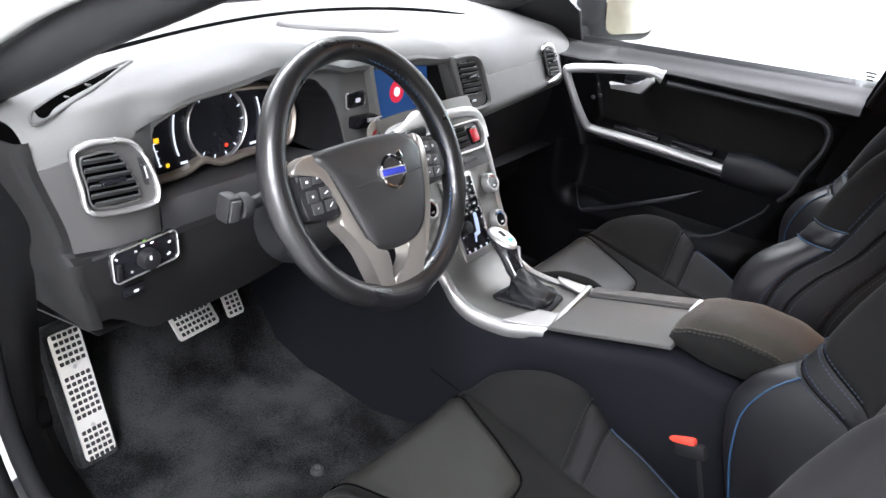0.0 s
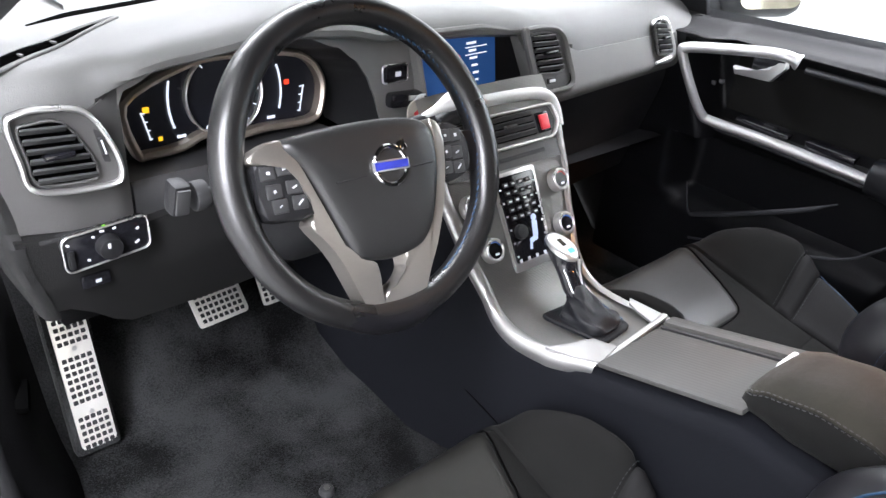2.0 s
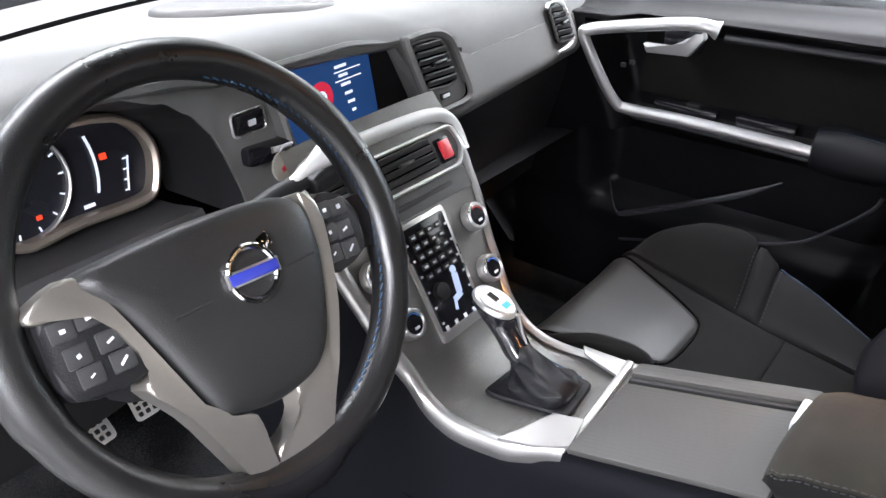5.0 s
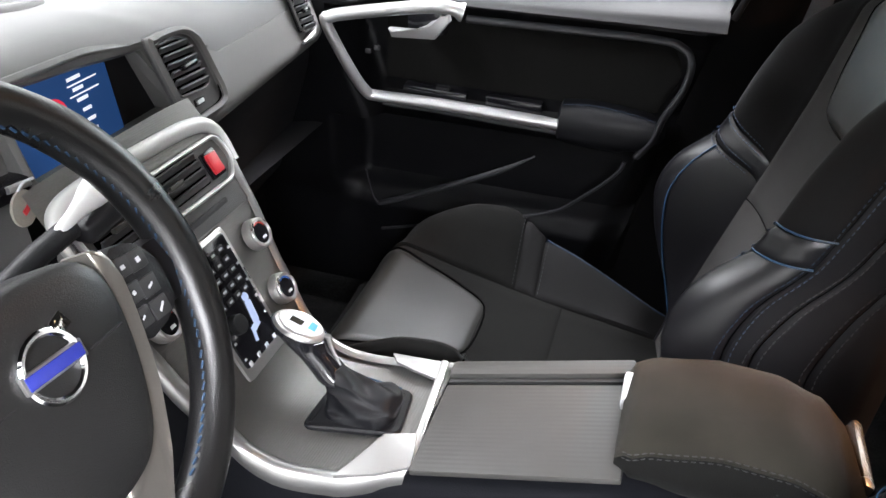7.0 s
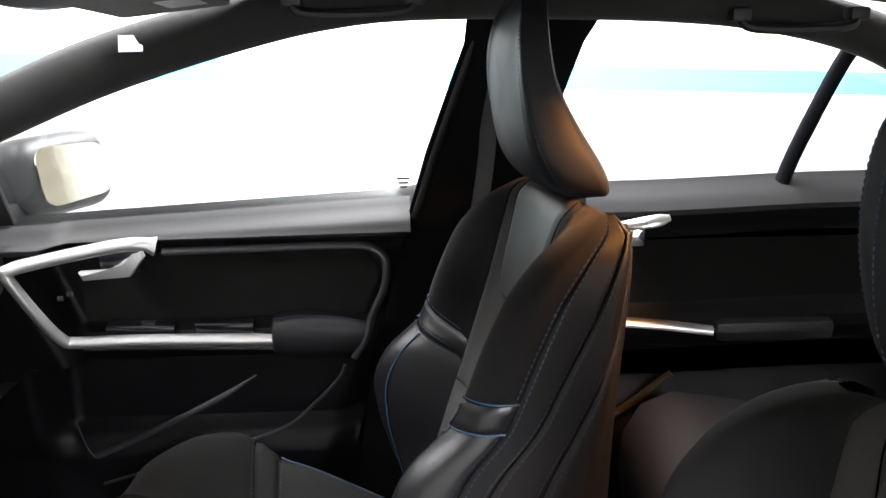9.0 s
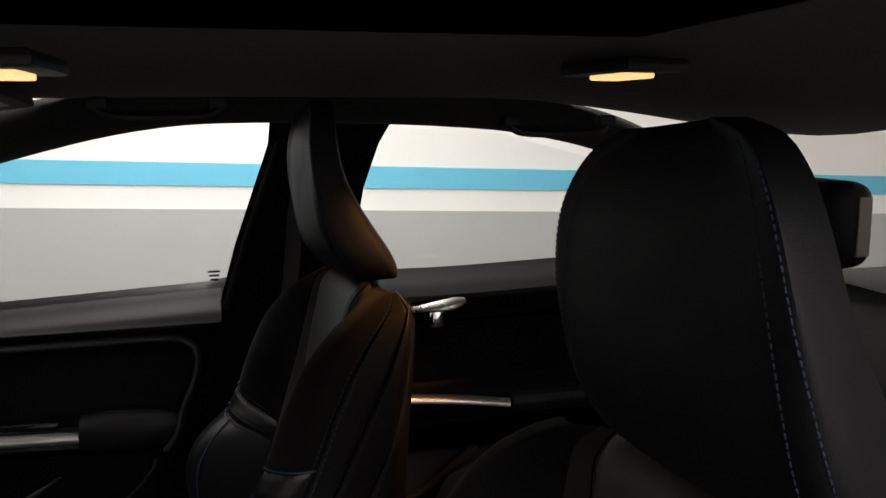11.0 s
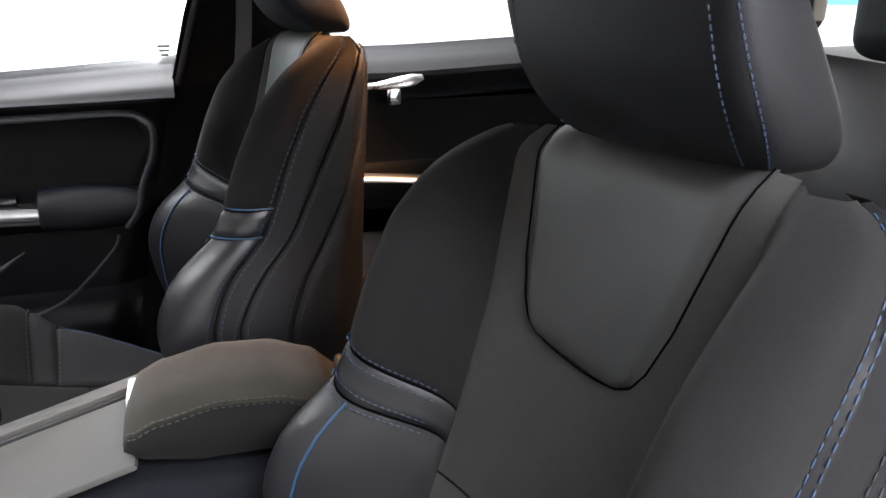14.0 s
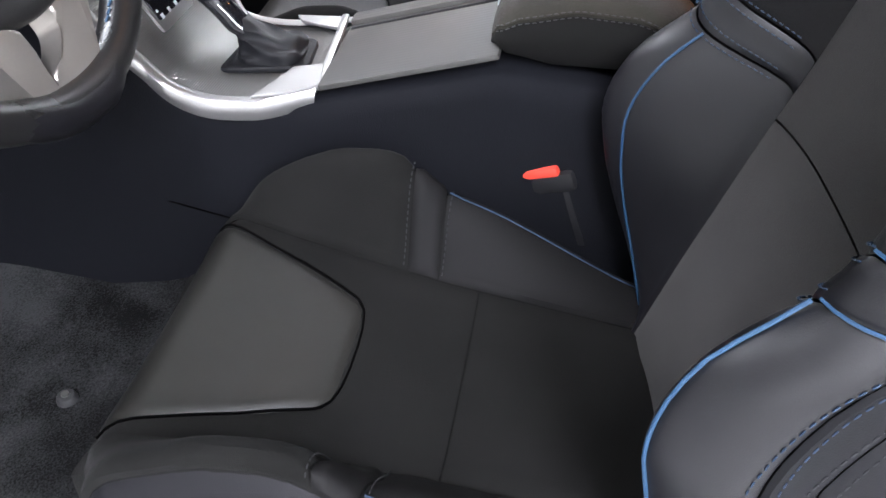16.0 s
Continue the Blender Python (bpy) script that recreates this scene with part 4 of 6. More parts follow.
ov = thing("air_vent", "narrow outer air vent in a curved silver frame", "air vent", at(0.582, 0.268, 0.943, 67, 0, 5), group="dashboard air vents")
path = [(-0.030, 0.034), (-0.020, 0.040), (0.004, 0.041), (0.022, 0.035), (0.032, 0.008), (0.036, -0.026), (0.026, -0.040), (-0.006, -0.044), (-0.036, -0.044)]
part("frame", tube([(p.x, p.y, 0.003) for p in curve([(x, y, 0) for x, y in path], 6)], lambda t: 0.002 + 0.0045 * step(0, 0.45, t) * step(1, 0.8, t) + 0.001, 12), SILVER, ov, "satin silver vent frame")
mouth = round_outline([(-0.028, 0.034), (0.014, 0.036), (0.026, 0.0), (0.030, -0.026), (0.004, -0.035), (-0.032, -0.028)], 0.009, 4)
louvres(ov, mouth, -0.026, 0.028, 6, -6, 0.024)

# ---- information screen ----
info = thing("information_screen", "recessed blue information screen with white menu marks", "screen")
SC = at(0.0, 0.262, 0.975, 84, 0, 2)
hoodp = round_outline([(-0.115, 0.064), (0.035, 0.059), (0.138, 0.040), (0.186, -0.066), (-0.09, -0.062)], 0.012, 4)
part("housing", plate(hoodp, 0.004, 0, SC @ at(0, 0, -0.016)), PLASTIC, info, "black screen housing")
part("housing_rim", ring_plate(hoodp, 0.010, 0.035, 0.004, SC @ at(0, 0, -0.016)), DASH, info)
display = part("display", plate([(-0.080, 0.046), (0.091, 0.031), (0.097, -0.056), (-0.064, -0.054)], 0.002, 0, SC @ at(0, 0, -0.010)), SCREEN, info, "lit blue display")
part("red_disc", cylinder(0.021, 0.021, 0.001, 32, 0, SC @ at(-0.008, -0.006, -0.0072)), SCREENR, display, "red menu disc")
part("disc_core", cylinder(0.009, 0.009, 0.001, 24, 0, SC @ at(-0.008, -0.006, -0.0062)), LIT, display)
for k in range(6):
    part("menu_bar", box((0.022, 0.017, 0.018, 0.014, 0.013, 0.007)[k], 0.0036, 0.001, 0, SC @ at(0.034 + 0.003 * k, 0.026 - 0.0125 * k, -0.0072)), LIT, display)
for k in range(2):
    part("menu_line", box(0.05, 0.0014, 0.001, 0, SC @ at(0.046, 0.019 - 0.012 * k, -0.0072)), LIT, display)

# ---- light switch ----
lights = thing("light_switch", "black headlamp switch panel with a silver edge", "switch panel", at(-0.613, 0.213, 0.851, 90, 0, 0))
out = round_outline([(-0.054, 0.021), (0.052, 0.027), (0.054, -0.02), (-0.052, -0.029)], 0.012)
part("panel", plate(out, 0.006, 0.002), GLOSS, lights)
part("edge", ring_plate(out, 0.0022, 0.008, 0.0008), SILVER, lights, "thin silver edge")
knob = part("knob", cylinder(0.0155, 0.014, 0.018, 28, 0.002, at(0.0, -0.002, 0.012)), PLASTIC, lights, "round switch knob")
part("knob_mark", box(0.003, 0.006, 0.001, 0, at(-0.003, 0.004, 0.0215)), PALE, knob)
part("dimmer_wheel", box(0.008, 0.024, 0.01, 0.003, at(-0.044, -0.010, 0.006)), PLASTIC, lights)
for x, y, w in ((-0.046, 0.010, 0.006), (-0.016, 0.013, 0.005), (-0.005, 0.018, 0.008), (0.010, 0.018, 0.006), (0.038, 0.010, 0.006), (0.036, -0.008, 0.009), (-0.024, -0.016, 0.005), (0.014, -0.012, 0.004)):
    part("symbol", box(w * 0.7, 0.0026, 0.0008, 0, at(x, y, 0.0066, 0, 0, 900 * x)), PALE, lights)
part("green_lamp", box(0.004, 0.003, 0.0008, 0, at(-0.002, 0.0245, 0.0066)), glow("green_lamp", (0.3, 0.8, 0.1), 0.8), lights)
flap = thing("boot_button", "small black boot release button with a pale symbol", "button", at(-0.628, 0.222, 0.798, 90, 0, 0))
part("button", box(0.036, 0.018, 0.008, 0.003), GLOSS, flap)
part("symbol", box(0.007, 0.004, 0.001, 0, at(0.002, -0.001, 0.0045)), PALE, flap)

# ---- steering wheel ----
TILT_W = 62.7
wheel = thing("steering_wheel", "black leather three-spoke steering wheel with silver trim and blue stitching", "steering wheel", at(-0.37, 0.012, 0.974, TILT_W, 0, 0) @ at(0, 0, 0, 0, 0, -4.5))
MAJ, MIN = 0.1775, 0.0170
rows = []
for i in range(97):
    a = 2 * math.pi * i / 96
    bulge = 1 + 0.10 * (step(0.55, 0.8, abs(math.cos(a))) * (1 if math.sin(a) > -0.3 else 0))
    rows.append([((MAJ + MIN * bulge * math.cos(b)) * math.cos(a), (MAJ + MIN * bulge * math.cos(b)) * math.sin(a), MIN * 1.12 * math.sin(b)) for b in (2 * math.pi * k / 16 for k in range(16))])
bm = skin(rows, True)
bmesh.ops.remove_doubles(bm, verts=bm.verts, dist=1e-6)
part("rim", bm, RIMHIDE, wheel, "grained black leather rim")
for k in range(46):
    turn = [radians(-62 + 3 * k + s) for s in (0, 2.0)]
    part("stitch", tube([((MAJ - MIN * 0.99) * math.cos(a), (MAJ - MIN * 0.99) * math.sin(a), 0.005 + 0.0024 * i) for i, a in enumerate(turn)], 0.0011, 5), BLUE, wheel)
shield = [(-0.124, 0.035), (-0.088, 0.043), (-0.026, 0.048), (0.036, 0.048), (0.070, 0.040), (0.083, 0.018), (0.080, -0.022), (0.066, -0.068), (0.052, -0.092), (0.032, -0.106), (-0.005, -0.112), (-0.039, -0.107), (-0.058, -0.096), (-0.074, -0.061), (-0.087, -0.028), (-0.104, 0.008)]
sm = [(p.x, p.y) for p in curve([(x, y, 0) for x, y in shield], 4, True)]
# padded boss: outline rings shrinking towards a crown
rows = []
for f, z in ((1.0, -0.012), (1.0, 0.014), (0.985, 0.021), (0.95, 0.0255), (0.85, 0.029), (0.65, 0.031), (0.4, 0.032), (0.15, 0.0325)):
    rows.append([(-0.012 * (1 - f) + x * f, -0.03 * (1 - f) + y * f, z) for x, y in sm])
part("airbag_cover", skin(rows, True, True), AIRBAG, wheel, "padded charcoal airbag cover")
for x0, x1, y0, y1 in ((-0.069, -0.030, -0.016, -0.014), (0.035, 0.067, -0.012, -0.010)):
    part("cover_groove", tube([(x0, y0, 0.0312), (x1, y1, 0.0316)], 0.0011, 6), RUBBER, wheel, "moulded groove")
part("cover_print", box(0.034, 0.006, 0.0006, 0, at(-0.012, -0.092, 0.0285, 6)), RUBBER, wheel)
# silver trims running down into the V spoke
LEFT = [(-0.128, 0.039), (-0.116, 0.030), (-0.104, 0.008), (-0.090, -0.026), (-0.076, -0.062), (-0.062, -0.094), (-0.044, -0.106), (-0.028, -0.113), (-0.0235, -0.140), (-0.0195, -0.163), (-0.0190, -0.179), (-0.036, -0.174), (-0.058, -0.136), (-0.082, -0.088),
        (-0.104, -0.056), (-0.094, -0.044), (-0.104, -0.018), (-0.120, 0.012), (-0.157, 0.016), (-0.160, 0.026)]
RIGHT = [(0.079, 0.041), (0.090, 0.037), (0.0965, 0.024), (0.093, -0.012), (0.082, -0.058), (0.066, -0.096), (0.052, -0.128), (0.042, -0.160), (0.028, -0.178), (-0.016, -0.181), (-0.0165, -0.162), (-0.016, -0.151), (0.004, -0.141), (0.014, -0.126), (0.013, -0.108), (0.034, -0.101), (0.054, -0.086),
         (0.066, -0.060), (0.078, -0.014), (0.082, 0.020)]
for spoke in (LEFT, RIGHT):
    arm_ = plate([(p.x, p.y) for p in curve([(x, y, 0) for x, y in spoke], 3, True)], 0.028, 0.0035, at(0, 0, -0.006), 3)
    for v in arm_.verts:
        v.co.z -= 0.015 * step(-0.10, -0.175, v.co.y)
    part("spoke_trim", arm_, CHAMPAGNE, wheel, "champagne silver spoke trim")
PODS = (([(-0.152, 0.022), (-0.122, 0.020), (-0.104, -0.010), (-0.094, -0.036), (-0.100, -0.047), (-0.150, -0.043), (-0.156, -0.002)], ((-0.142, 0.006), (-0.123, 0.009), (-0.138, -0.014), (-0.114, -0.012), (-0.134, -0.030), (-0.110, -0.029))),
        ([(0.092, 0.030), (0.126, 0.029), (0.138, 0.0), (0.132, -0.028), (0.088, -0.034)], ((0.102, 0.019), (0.118, 0.018), (0.100, -0.001), (0.117, -0.003), (0.097, -0.020), (0.117, -0.021))))
for pod, spots in PODS:
    part("button_pod", plate([(p.x, p.y) for p in curve([(x, y, 0) for x, y in pod], 3, True)], 0.024, 0.004, at(0, 0, -0.006)), PLASTIC, wheel, "black button pod")
    for k, (x, y) in enumerate(spots):
        key = part("button", box(0.0185, 0.0155, 0.004, 0.002, at(x, y, 0.0178)), SLAT, wheel)
        part("button_symbol", box((0.004, 0.004, 0.003, 0.006, 0.004, 0.008)[k], (0.003, 0.004, 0.003, 0.0018, 0.0012, 0.0018)[k], 0.0006, 0, at(x, y, 0.0201, 0, 0, 8 * k)), PALE, key)
for s in (-1, 1):
    arm = [[(s * x, y + dy, z) for dy, z in ((0.024, -0.012), (0.022, 0.004), (0.0, 0.008), (-0.028, 0.004), (-0.030, -0.012), (0.0, -0.016))] for x, y in ((0.06, 0.0), (0.11, -0.002), (0.15, 0.0), (0.172, 0.0))]
    part("side_spoke", skin(arm, True, True), LEATHER, wheel)
part("lower_clasp", tube(curve([(-0.070, -0.163, 0.002), (-0.045, -0.176, 0.004), (-0.02, -0.182, 0.004), (0.02, -0.182, 0.004), (0.045, -0.172, 0.002)], 6), 0.0165, 12), LEATHER, wheel)
badge = [(0.0245 * math.cos(2 * math.pi * i / 40), 0.0245 * math.sin(2 * math.pi * i / 40)) for i in range(40)]
BD = at(0.004, -0.006, 0.0305)
part("badge_ring", ring_plate(badge, 0.0052, 0.006, 0.0016, BD), CHROME, wheel, "chrome ring badge")
part("badge_bar", box(0.050, 0.0125, 0.004, 0.001, BD @ at(0, 0, 0.004)), SILVER, wheel, "silver badge bar")
part("badge_field", box(0.046, 0.009, 0.002, 0.0005, BD @ at(0, 0, 0.0058)), material("badge_blue", (0.03, 0.04, 0.30), 0.25), wheel, "blue badge field")
part("badge_arrow", box(0.012, 0.012, 0.005, 0.001, BD @ at(0.0185, 0.0205, 0.003, 0, 0, 20)), CHROME, wheel)
part("column_shroud", tube([(0, -0.03, -0.02), (0, -0.04, -0.10), (0, -0.05, -0.22)], lambda t: 0.045 + 0.015 * t, 20), PLASTIC, wheel, "black steering column shroud")
part("hub_back", cylinder(0.05, 0.06, 0.04, 28, 0.006, at(0, -0.02, -0.025)), PLASTIC, wheel)
stalk = thing("indicator_stalk", "grey-tipped black indicator stalk on the steering column", "stalk")
part("arm", tube([(-0.44, 0.085, 0.955), (-0.52, 0.078, 0.953), (-0.548, 0.075, 0.951)], 0.009, 10), PLASTIC, stalk)
part("tip", box(0.021, 0.026, 0.038, 0.007, at(-0.580, 0.072, 0.960, 6, 6, 0)), PLASTIC, stalk, "black end piece")
part("tip_pad", box(0.015, 0.004, 0.029, 0.0015, at(-0.580, 0.0585, 0.959, 6, 6, 0)), SLAT, stalk, "grey rubbery pad")
part("ring", cylinder(0.017, 0.017, 0.016, 20, 0.003, at(-0.555, 0.074, 0.955, 0, 90, 0)), RUBBER, stalk, "knurled black ring")
stalk2 = thing("wiper_stalk", "silver-ended wiper stalk on the steering column", "stalk")
part("arm", tube([(-0.32, 0.10, 0.950), (-0.24, 0.10, 0.966), (-0.20, 0.10, 0.970)], 0.010, 10), PLASTIC, stalk2)
part("switch_block", box(0.050, 0.024, 0.020, 0.007, at(-0.168, 0.100, 0.962, 0, -8, 0), 4), PLASTIC, stalk2, "black switch block")
part("tip", tube(curve([(-0.226, 0.098, 0.968), (-0.205, 0.098, 0.977), (-0.180, 0.099, 0.984), (-0.160, 0.100, 0.988), (-0.148, 0.100, 0.989)], 6), lambda t: (0.0062 + 0.0072 * step(0.3, 0.7, t)) * max(0.08, 1 - max(0, (t - 0.8) / 0.2) ** 2.5), 18, False, 0.8), CAPSILVER, stalk2, "pale silver end piece")
fob = thing("key_fob_tag", "round pale key tag hanging below the key slot", "key tag", at(-0.117, 0.229, 0.922, 84, 0, 8))
part("disc", cylinder(0.0185, 0.0185, 0.003, 28, 0.0008), BEIGE, fob, "pale disc with a red print")
part("print", box(0.012, 0.006, 0.001, 0, at(0.002, -0.002, 0.002, 0, 0, 20)), RED, fob)
part("cord", tube(curve([(0, 0.018, 0), (0.004, 0.026, 0.006), (0.014, 0.026, 0.01)], 6), 0.0015, 6), PALE, fob)


# ---- centre console ----
console = thing("centre_console", "dark centre console with a woven aluminium fascia", "centre console")
FASCIA = [(0.205, 0.955), (0.186, 0.924), (0.160, 0.882), (0.111, 0.800), (0.072, 0.737), (0.040, 0.690), (0.008, 0.660), (-0.04, 0.647), (-0.09, 0.645), (-0.155, 0.652)]
LEFT_X = [(-0.16, -0.070), (-0.09, -0.100), (-0.02, -0.112), (0.04, -0.112), (0.08, -0.128), (0.13, -0.140), (0.21, -0.140)]
RIGHT_X = [(-0.16, 0.122), (-0.09, 0.116), (-0.02, 0.106), (0.04, 0.108), (0.08, 0.122), (0.13, 0.143), (0.17, 0.152), (0.21, 0.140)]
spine = [p for p in curve([(0, y, z) for y, z in FASCIA], 5)]
rows = []
for p in spine:
    a, b = ease(LEFT_X, p.y), ease(RIGHT_X, p.y)
    rows.append([(a + (b - a) * i / 14, p.y, p.z - 0.004 * ((2 * i / 14 - 1) ** 4)) for i in range(15)])
bm = skin(rows)
bmesh.ops.solidify(bm, geom=bm.faces[:], thickness=-0.006)
part("fascia", bm, ALU, console, "woven aluminium fascia curving down to the gear lever")
for table, s in ((LEFT_X, -1), (RIGHT_X, 1)):
    rows = []
    for p in [q for q in spine if q.z < 0.906]:
        x = ease(table, p.y)
        grow = 1 + 0.3 * step(0.06, -0.05, p.y)
        rows.append([Vector((x + s * dx, p.y - 0.2 * dz, p.z + dz * (grow if dz < 0 else 1))) for dx, dz in ((-0.012, 0.002), (-0.006, 0.0055), (0.0, 0.005), (0.005, 0.0), (0.006, -0.010), (0.003, -0.018))])
    part("side_trim", skin(rows), PLATED, console, "bright satin silver edge trim")
for corner in ([(-0.106, -0.085), (-0.072, -0.100), (-0.048, -0.110), (-0.030, -0.114), (-0.018, -0.150), (-0.070, -0.160), (-0.092, -0.125)], [(0.114, -0.074), (0.099, -0.084), (0.089, -0.110), (0.080, -0.142), (0.116, -0.144)]):
    part("corner_plate", plate(corner, 0.004, 0.0015, at(0, 0, 0.6505, -2, 0, 0)), PLATED, console, "bright silver corner plate")
part("rear_trim", box(0.180, 0.010, 0.008, 0.003, at(0.024, -0.150, 0.656, -4, -3, 4)), SILVER, console, "thin bright silver rear edge")
rise = lambda x, h, out=0.003: (x, 0.072 + 0.52 * h - 0.853 * out, 0.737 + 0.853 * h + 0.52 * out)
cap = [(-0.139, 0.165), (-0.139, 0.200), (-0.120, 0.224), (-0.06, 0.229), (0.05, 0.227), (0.112, 0.222), (0.140, 0.211), (0.152, 0.190), (0.151, 0.160)]
part("upper_cap", tube(curve([rise(x, h) for x, h in cap], 8), lambda t: 0.0045 + 0.0065 * step(0, 0.25, t) * step(0.98, 0.60, t), 14, False, 0.85), CAPSILVER, console, "bright silver cap over the fascia")
# body of the console
rows = []
for y, zt, a, b in ((0.72, 0.80, -0.12, 0.13), (0.30, 0.80, -0.12, 0.13), (0.16, 0.86, -0.125, 0.135), (0.08, 0.718, -0.115, 0.115), (0.03, 0.650, -0.103, 0.10), (0.0, 0.634, -0.103, 0.10), (-0.05, 0.632, -0.103, 0.103), (-0.155, 0.642, -0.085, 0.125), (-0.375, 0.700, -0.085, 0.125), (-0.62, 0.68, -0.085, 0.125), (-0.66, 0.60, -0.085, 0.125)):
    ring = [(a - 0.02, y, 0.33), (a - 0.012, y, 0.45), (a, y, zt - 0.03), (a + 0.004, y, zt - 0.008), (a + 0.014, y, zt), (b - 0.014, y, zt), (b - 0.004, y, zt - 0.008), (b, y, zt - 0.03), (b + 0.012, y, 0.45), (b + 0.02, y, 0.33)]
    rows.append(ring)
part("body", skin(rows, True, True), NAVY, console, "dark grained side panels")
part("panel_joint", tube([(-0.118, 0.10, 0.50), (-0.116, -0.10, 0.455), (-0.112, -0.20, 0.44)], 0.0010, 6), SLOT, console)
slope = math.degrees(math.atan2(0.062, 0.22))
part("cup_cover", box(0.150, 0.226, 0.008, 0.003, at(-0.002, -0.268, 0.688, -slope, 0, 0)), COVER, console, "ribbed dark grey sliding cover")
part("cover_rail", box(0.028, 0.226, 0.012, 0.005, at(0.100, -0.266, 0.692, -slope, 0, 0)), COVER, console, "raised grey edge of the sliding cover")
part("cover_gap", box(0.006, 0.224, 0.004, 0, at(0.081, -0.267, 0.690, -slope, 0, 0)), RUBBER, console)


def on_fascia(x, h):
    """A place on the upright fascia, h metres up the slope from the lower knobs."""
    k = Vector((0, 0.52, 0.853))
    p = Vector((x, 0.072, 0.737)) + k * h
    return Matrix.Translation(p) @ pose(0, 0, 0, 58.6, 0, 0)


# vent in the fascia with hazard button
out = round_outline([(-0.132, 0.206), (0.133, 0.203), (0.143, 0.170), (0.122, 0.143), (-0.124, 0.146)], 0.012)
fv = thing("air_vent", "fascia air vent in a bright silver frame", "air vent", on_fascia(0, 0.0) @ at(0, 0, 0.002), group="dashboard air vents")
part("frame", ring_plate(out, 0.005, 0.010, 0.002), SILVER, fv, "bright silver frame")
part("surround", plate(out, 0.003), MIDDASH, fv, "charcoal vent surround")
for cx in (-0.068, 0.03):
    # flat black box in place of the shade behind the slats
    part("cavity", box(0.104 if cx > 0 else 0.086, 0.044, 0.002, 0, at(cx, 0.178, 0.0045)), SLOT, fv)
    for k in range(4):
        part("slat", box(0.098 if cx > 0 else 0.080, 0.0085, 0.0032, 0.001, at(cx, 0.162 + 0.0105 * k, 0.008, 30)), SLAT, fv)
    part("slider_tab", box(0.026, 0.006, 0.008, 0.002, at(cx - 0.008, 0.178, 0.012)), COVER, fv)
hz = thing("hazard_button", "red hazard warning button in the fascia", "button", on_fascia(0.104, 0.173) @ at(0, 0, 0.006))
part("surround", box(0.028, 0.034, 0.006, 0.002), GLOSS, hz)
part("button", box(0.020, 0.026, 0.008, 0.003, at(0, 0, 0.003)), RED, hz)
part("disc_slot", box(0.17, 0.007, 0.004, 0.001, on_fascia(0.01, 0.129) @ at(0, 0, 0.002)), RUBBER, console, "narrow disc slot")
part("slot_panel", plate(round_outline([(-0.126, 0.116), (0.132, 0.112), (0.128, 0.142), (-0.122, 0.144)], 0.005), 0.002, 0, on_fascia(0, 0) @ at(0, 0, 0.001)), MIDDASH, console, "charcoal panel with the disc slot")
# button panel
kp = thing("control_panel", "gloss black keypad and climate panel in a silver frame", "control panel", on_fascia(0, 0) @ at(0.002, 0.0, 0.001))
out = round_outline([(-0.042, 0.110), (0.056, 0.110), (0.044, -0.050), (-0.044, -0.050)], 0.006)
part("frame", plate(out, 0.004, 0.0015), SILVER, kp, "bright silver panel frame")
part("panel", plate(round_outline([(-0.036, 0.104), (0.049, 0.104), (0.038, -0.036), (-0.038, -0.036)], 0.004), 0.006, 0.001), GLOSS, kp)
for r in range(5):
    for c in range(4):
        key = part("key", box(0.0125, 0.0075, 0.002, 0.001, at(-0.020 + 0.0165 * c, 0.090 - 0.0135 * r, 0.0068)), PLASTIC, kp)
        part("key_mark", box(0.006, 0.0025, 0.0005, 0, at(-0.020 + 0.0165 * c, 0.090 - 0.0135 * r, 0.0081)), PALE, key)
for k in range(6):
    for sx in (-0.0335, 0.0425):
        part("side_mark", box(0.004, 0.003, 0.0005, 0, at(sx + (0.002 - 0.0016 * k if sx > 0 else 0), 0.085 - 0.022 * k, 0.0064)), PALE, kp)
for k in range(4):
    part("lower_mark", box(0.006, 0.006, 0.0008, 0, at(-0.030 + 0.019 * k, -0.0335, 0.0062)), PALE, kp)
part("dial", cylinder(0.0125, 0.0115, 0.010, 28, 0.0015, at(-0.016, 0.012, 0.010)), PLASTIC, kp, "round menu dial")
part("figure_back", box(0.011, 0.026, 0.001, 0.0004, at(0.018, 0.010, 0.0068, 0, 0, -12)), FIGURE, kp, "lit seat symbol")
part("figure_head", cylinder(0.0055, 0.0055, 0.001, 18, 0, at(0.021, 0.028, 0.0068)), FIGURE, kp)
part("figure_seat", box(0.018, 0.008, 0.001, 0.0004, at(0.010, -0.006, 0.0068, 0, 0, 12)), FIGURE, kp)
part("figure_leg", box(0.005, 0.014, 0.001, 0.0004, at(0.001, -0.014, 0.0068, 0, 0, -20)), FIGURE, kp)
WARM = material("warm_print_red", (0.5, 0.04, 0.03), 0.4)
COOL = material("cool_print_blue", (0.05, 0.16, 0.5), 0.4)
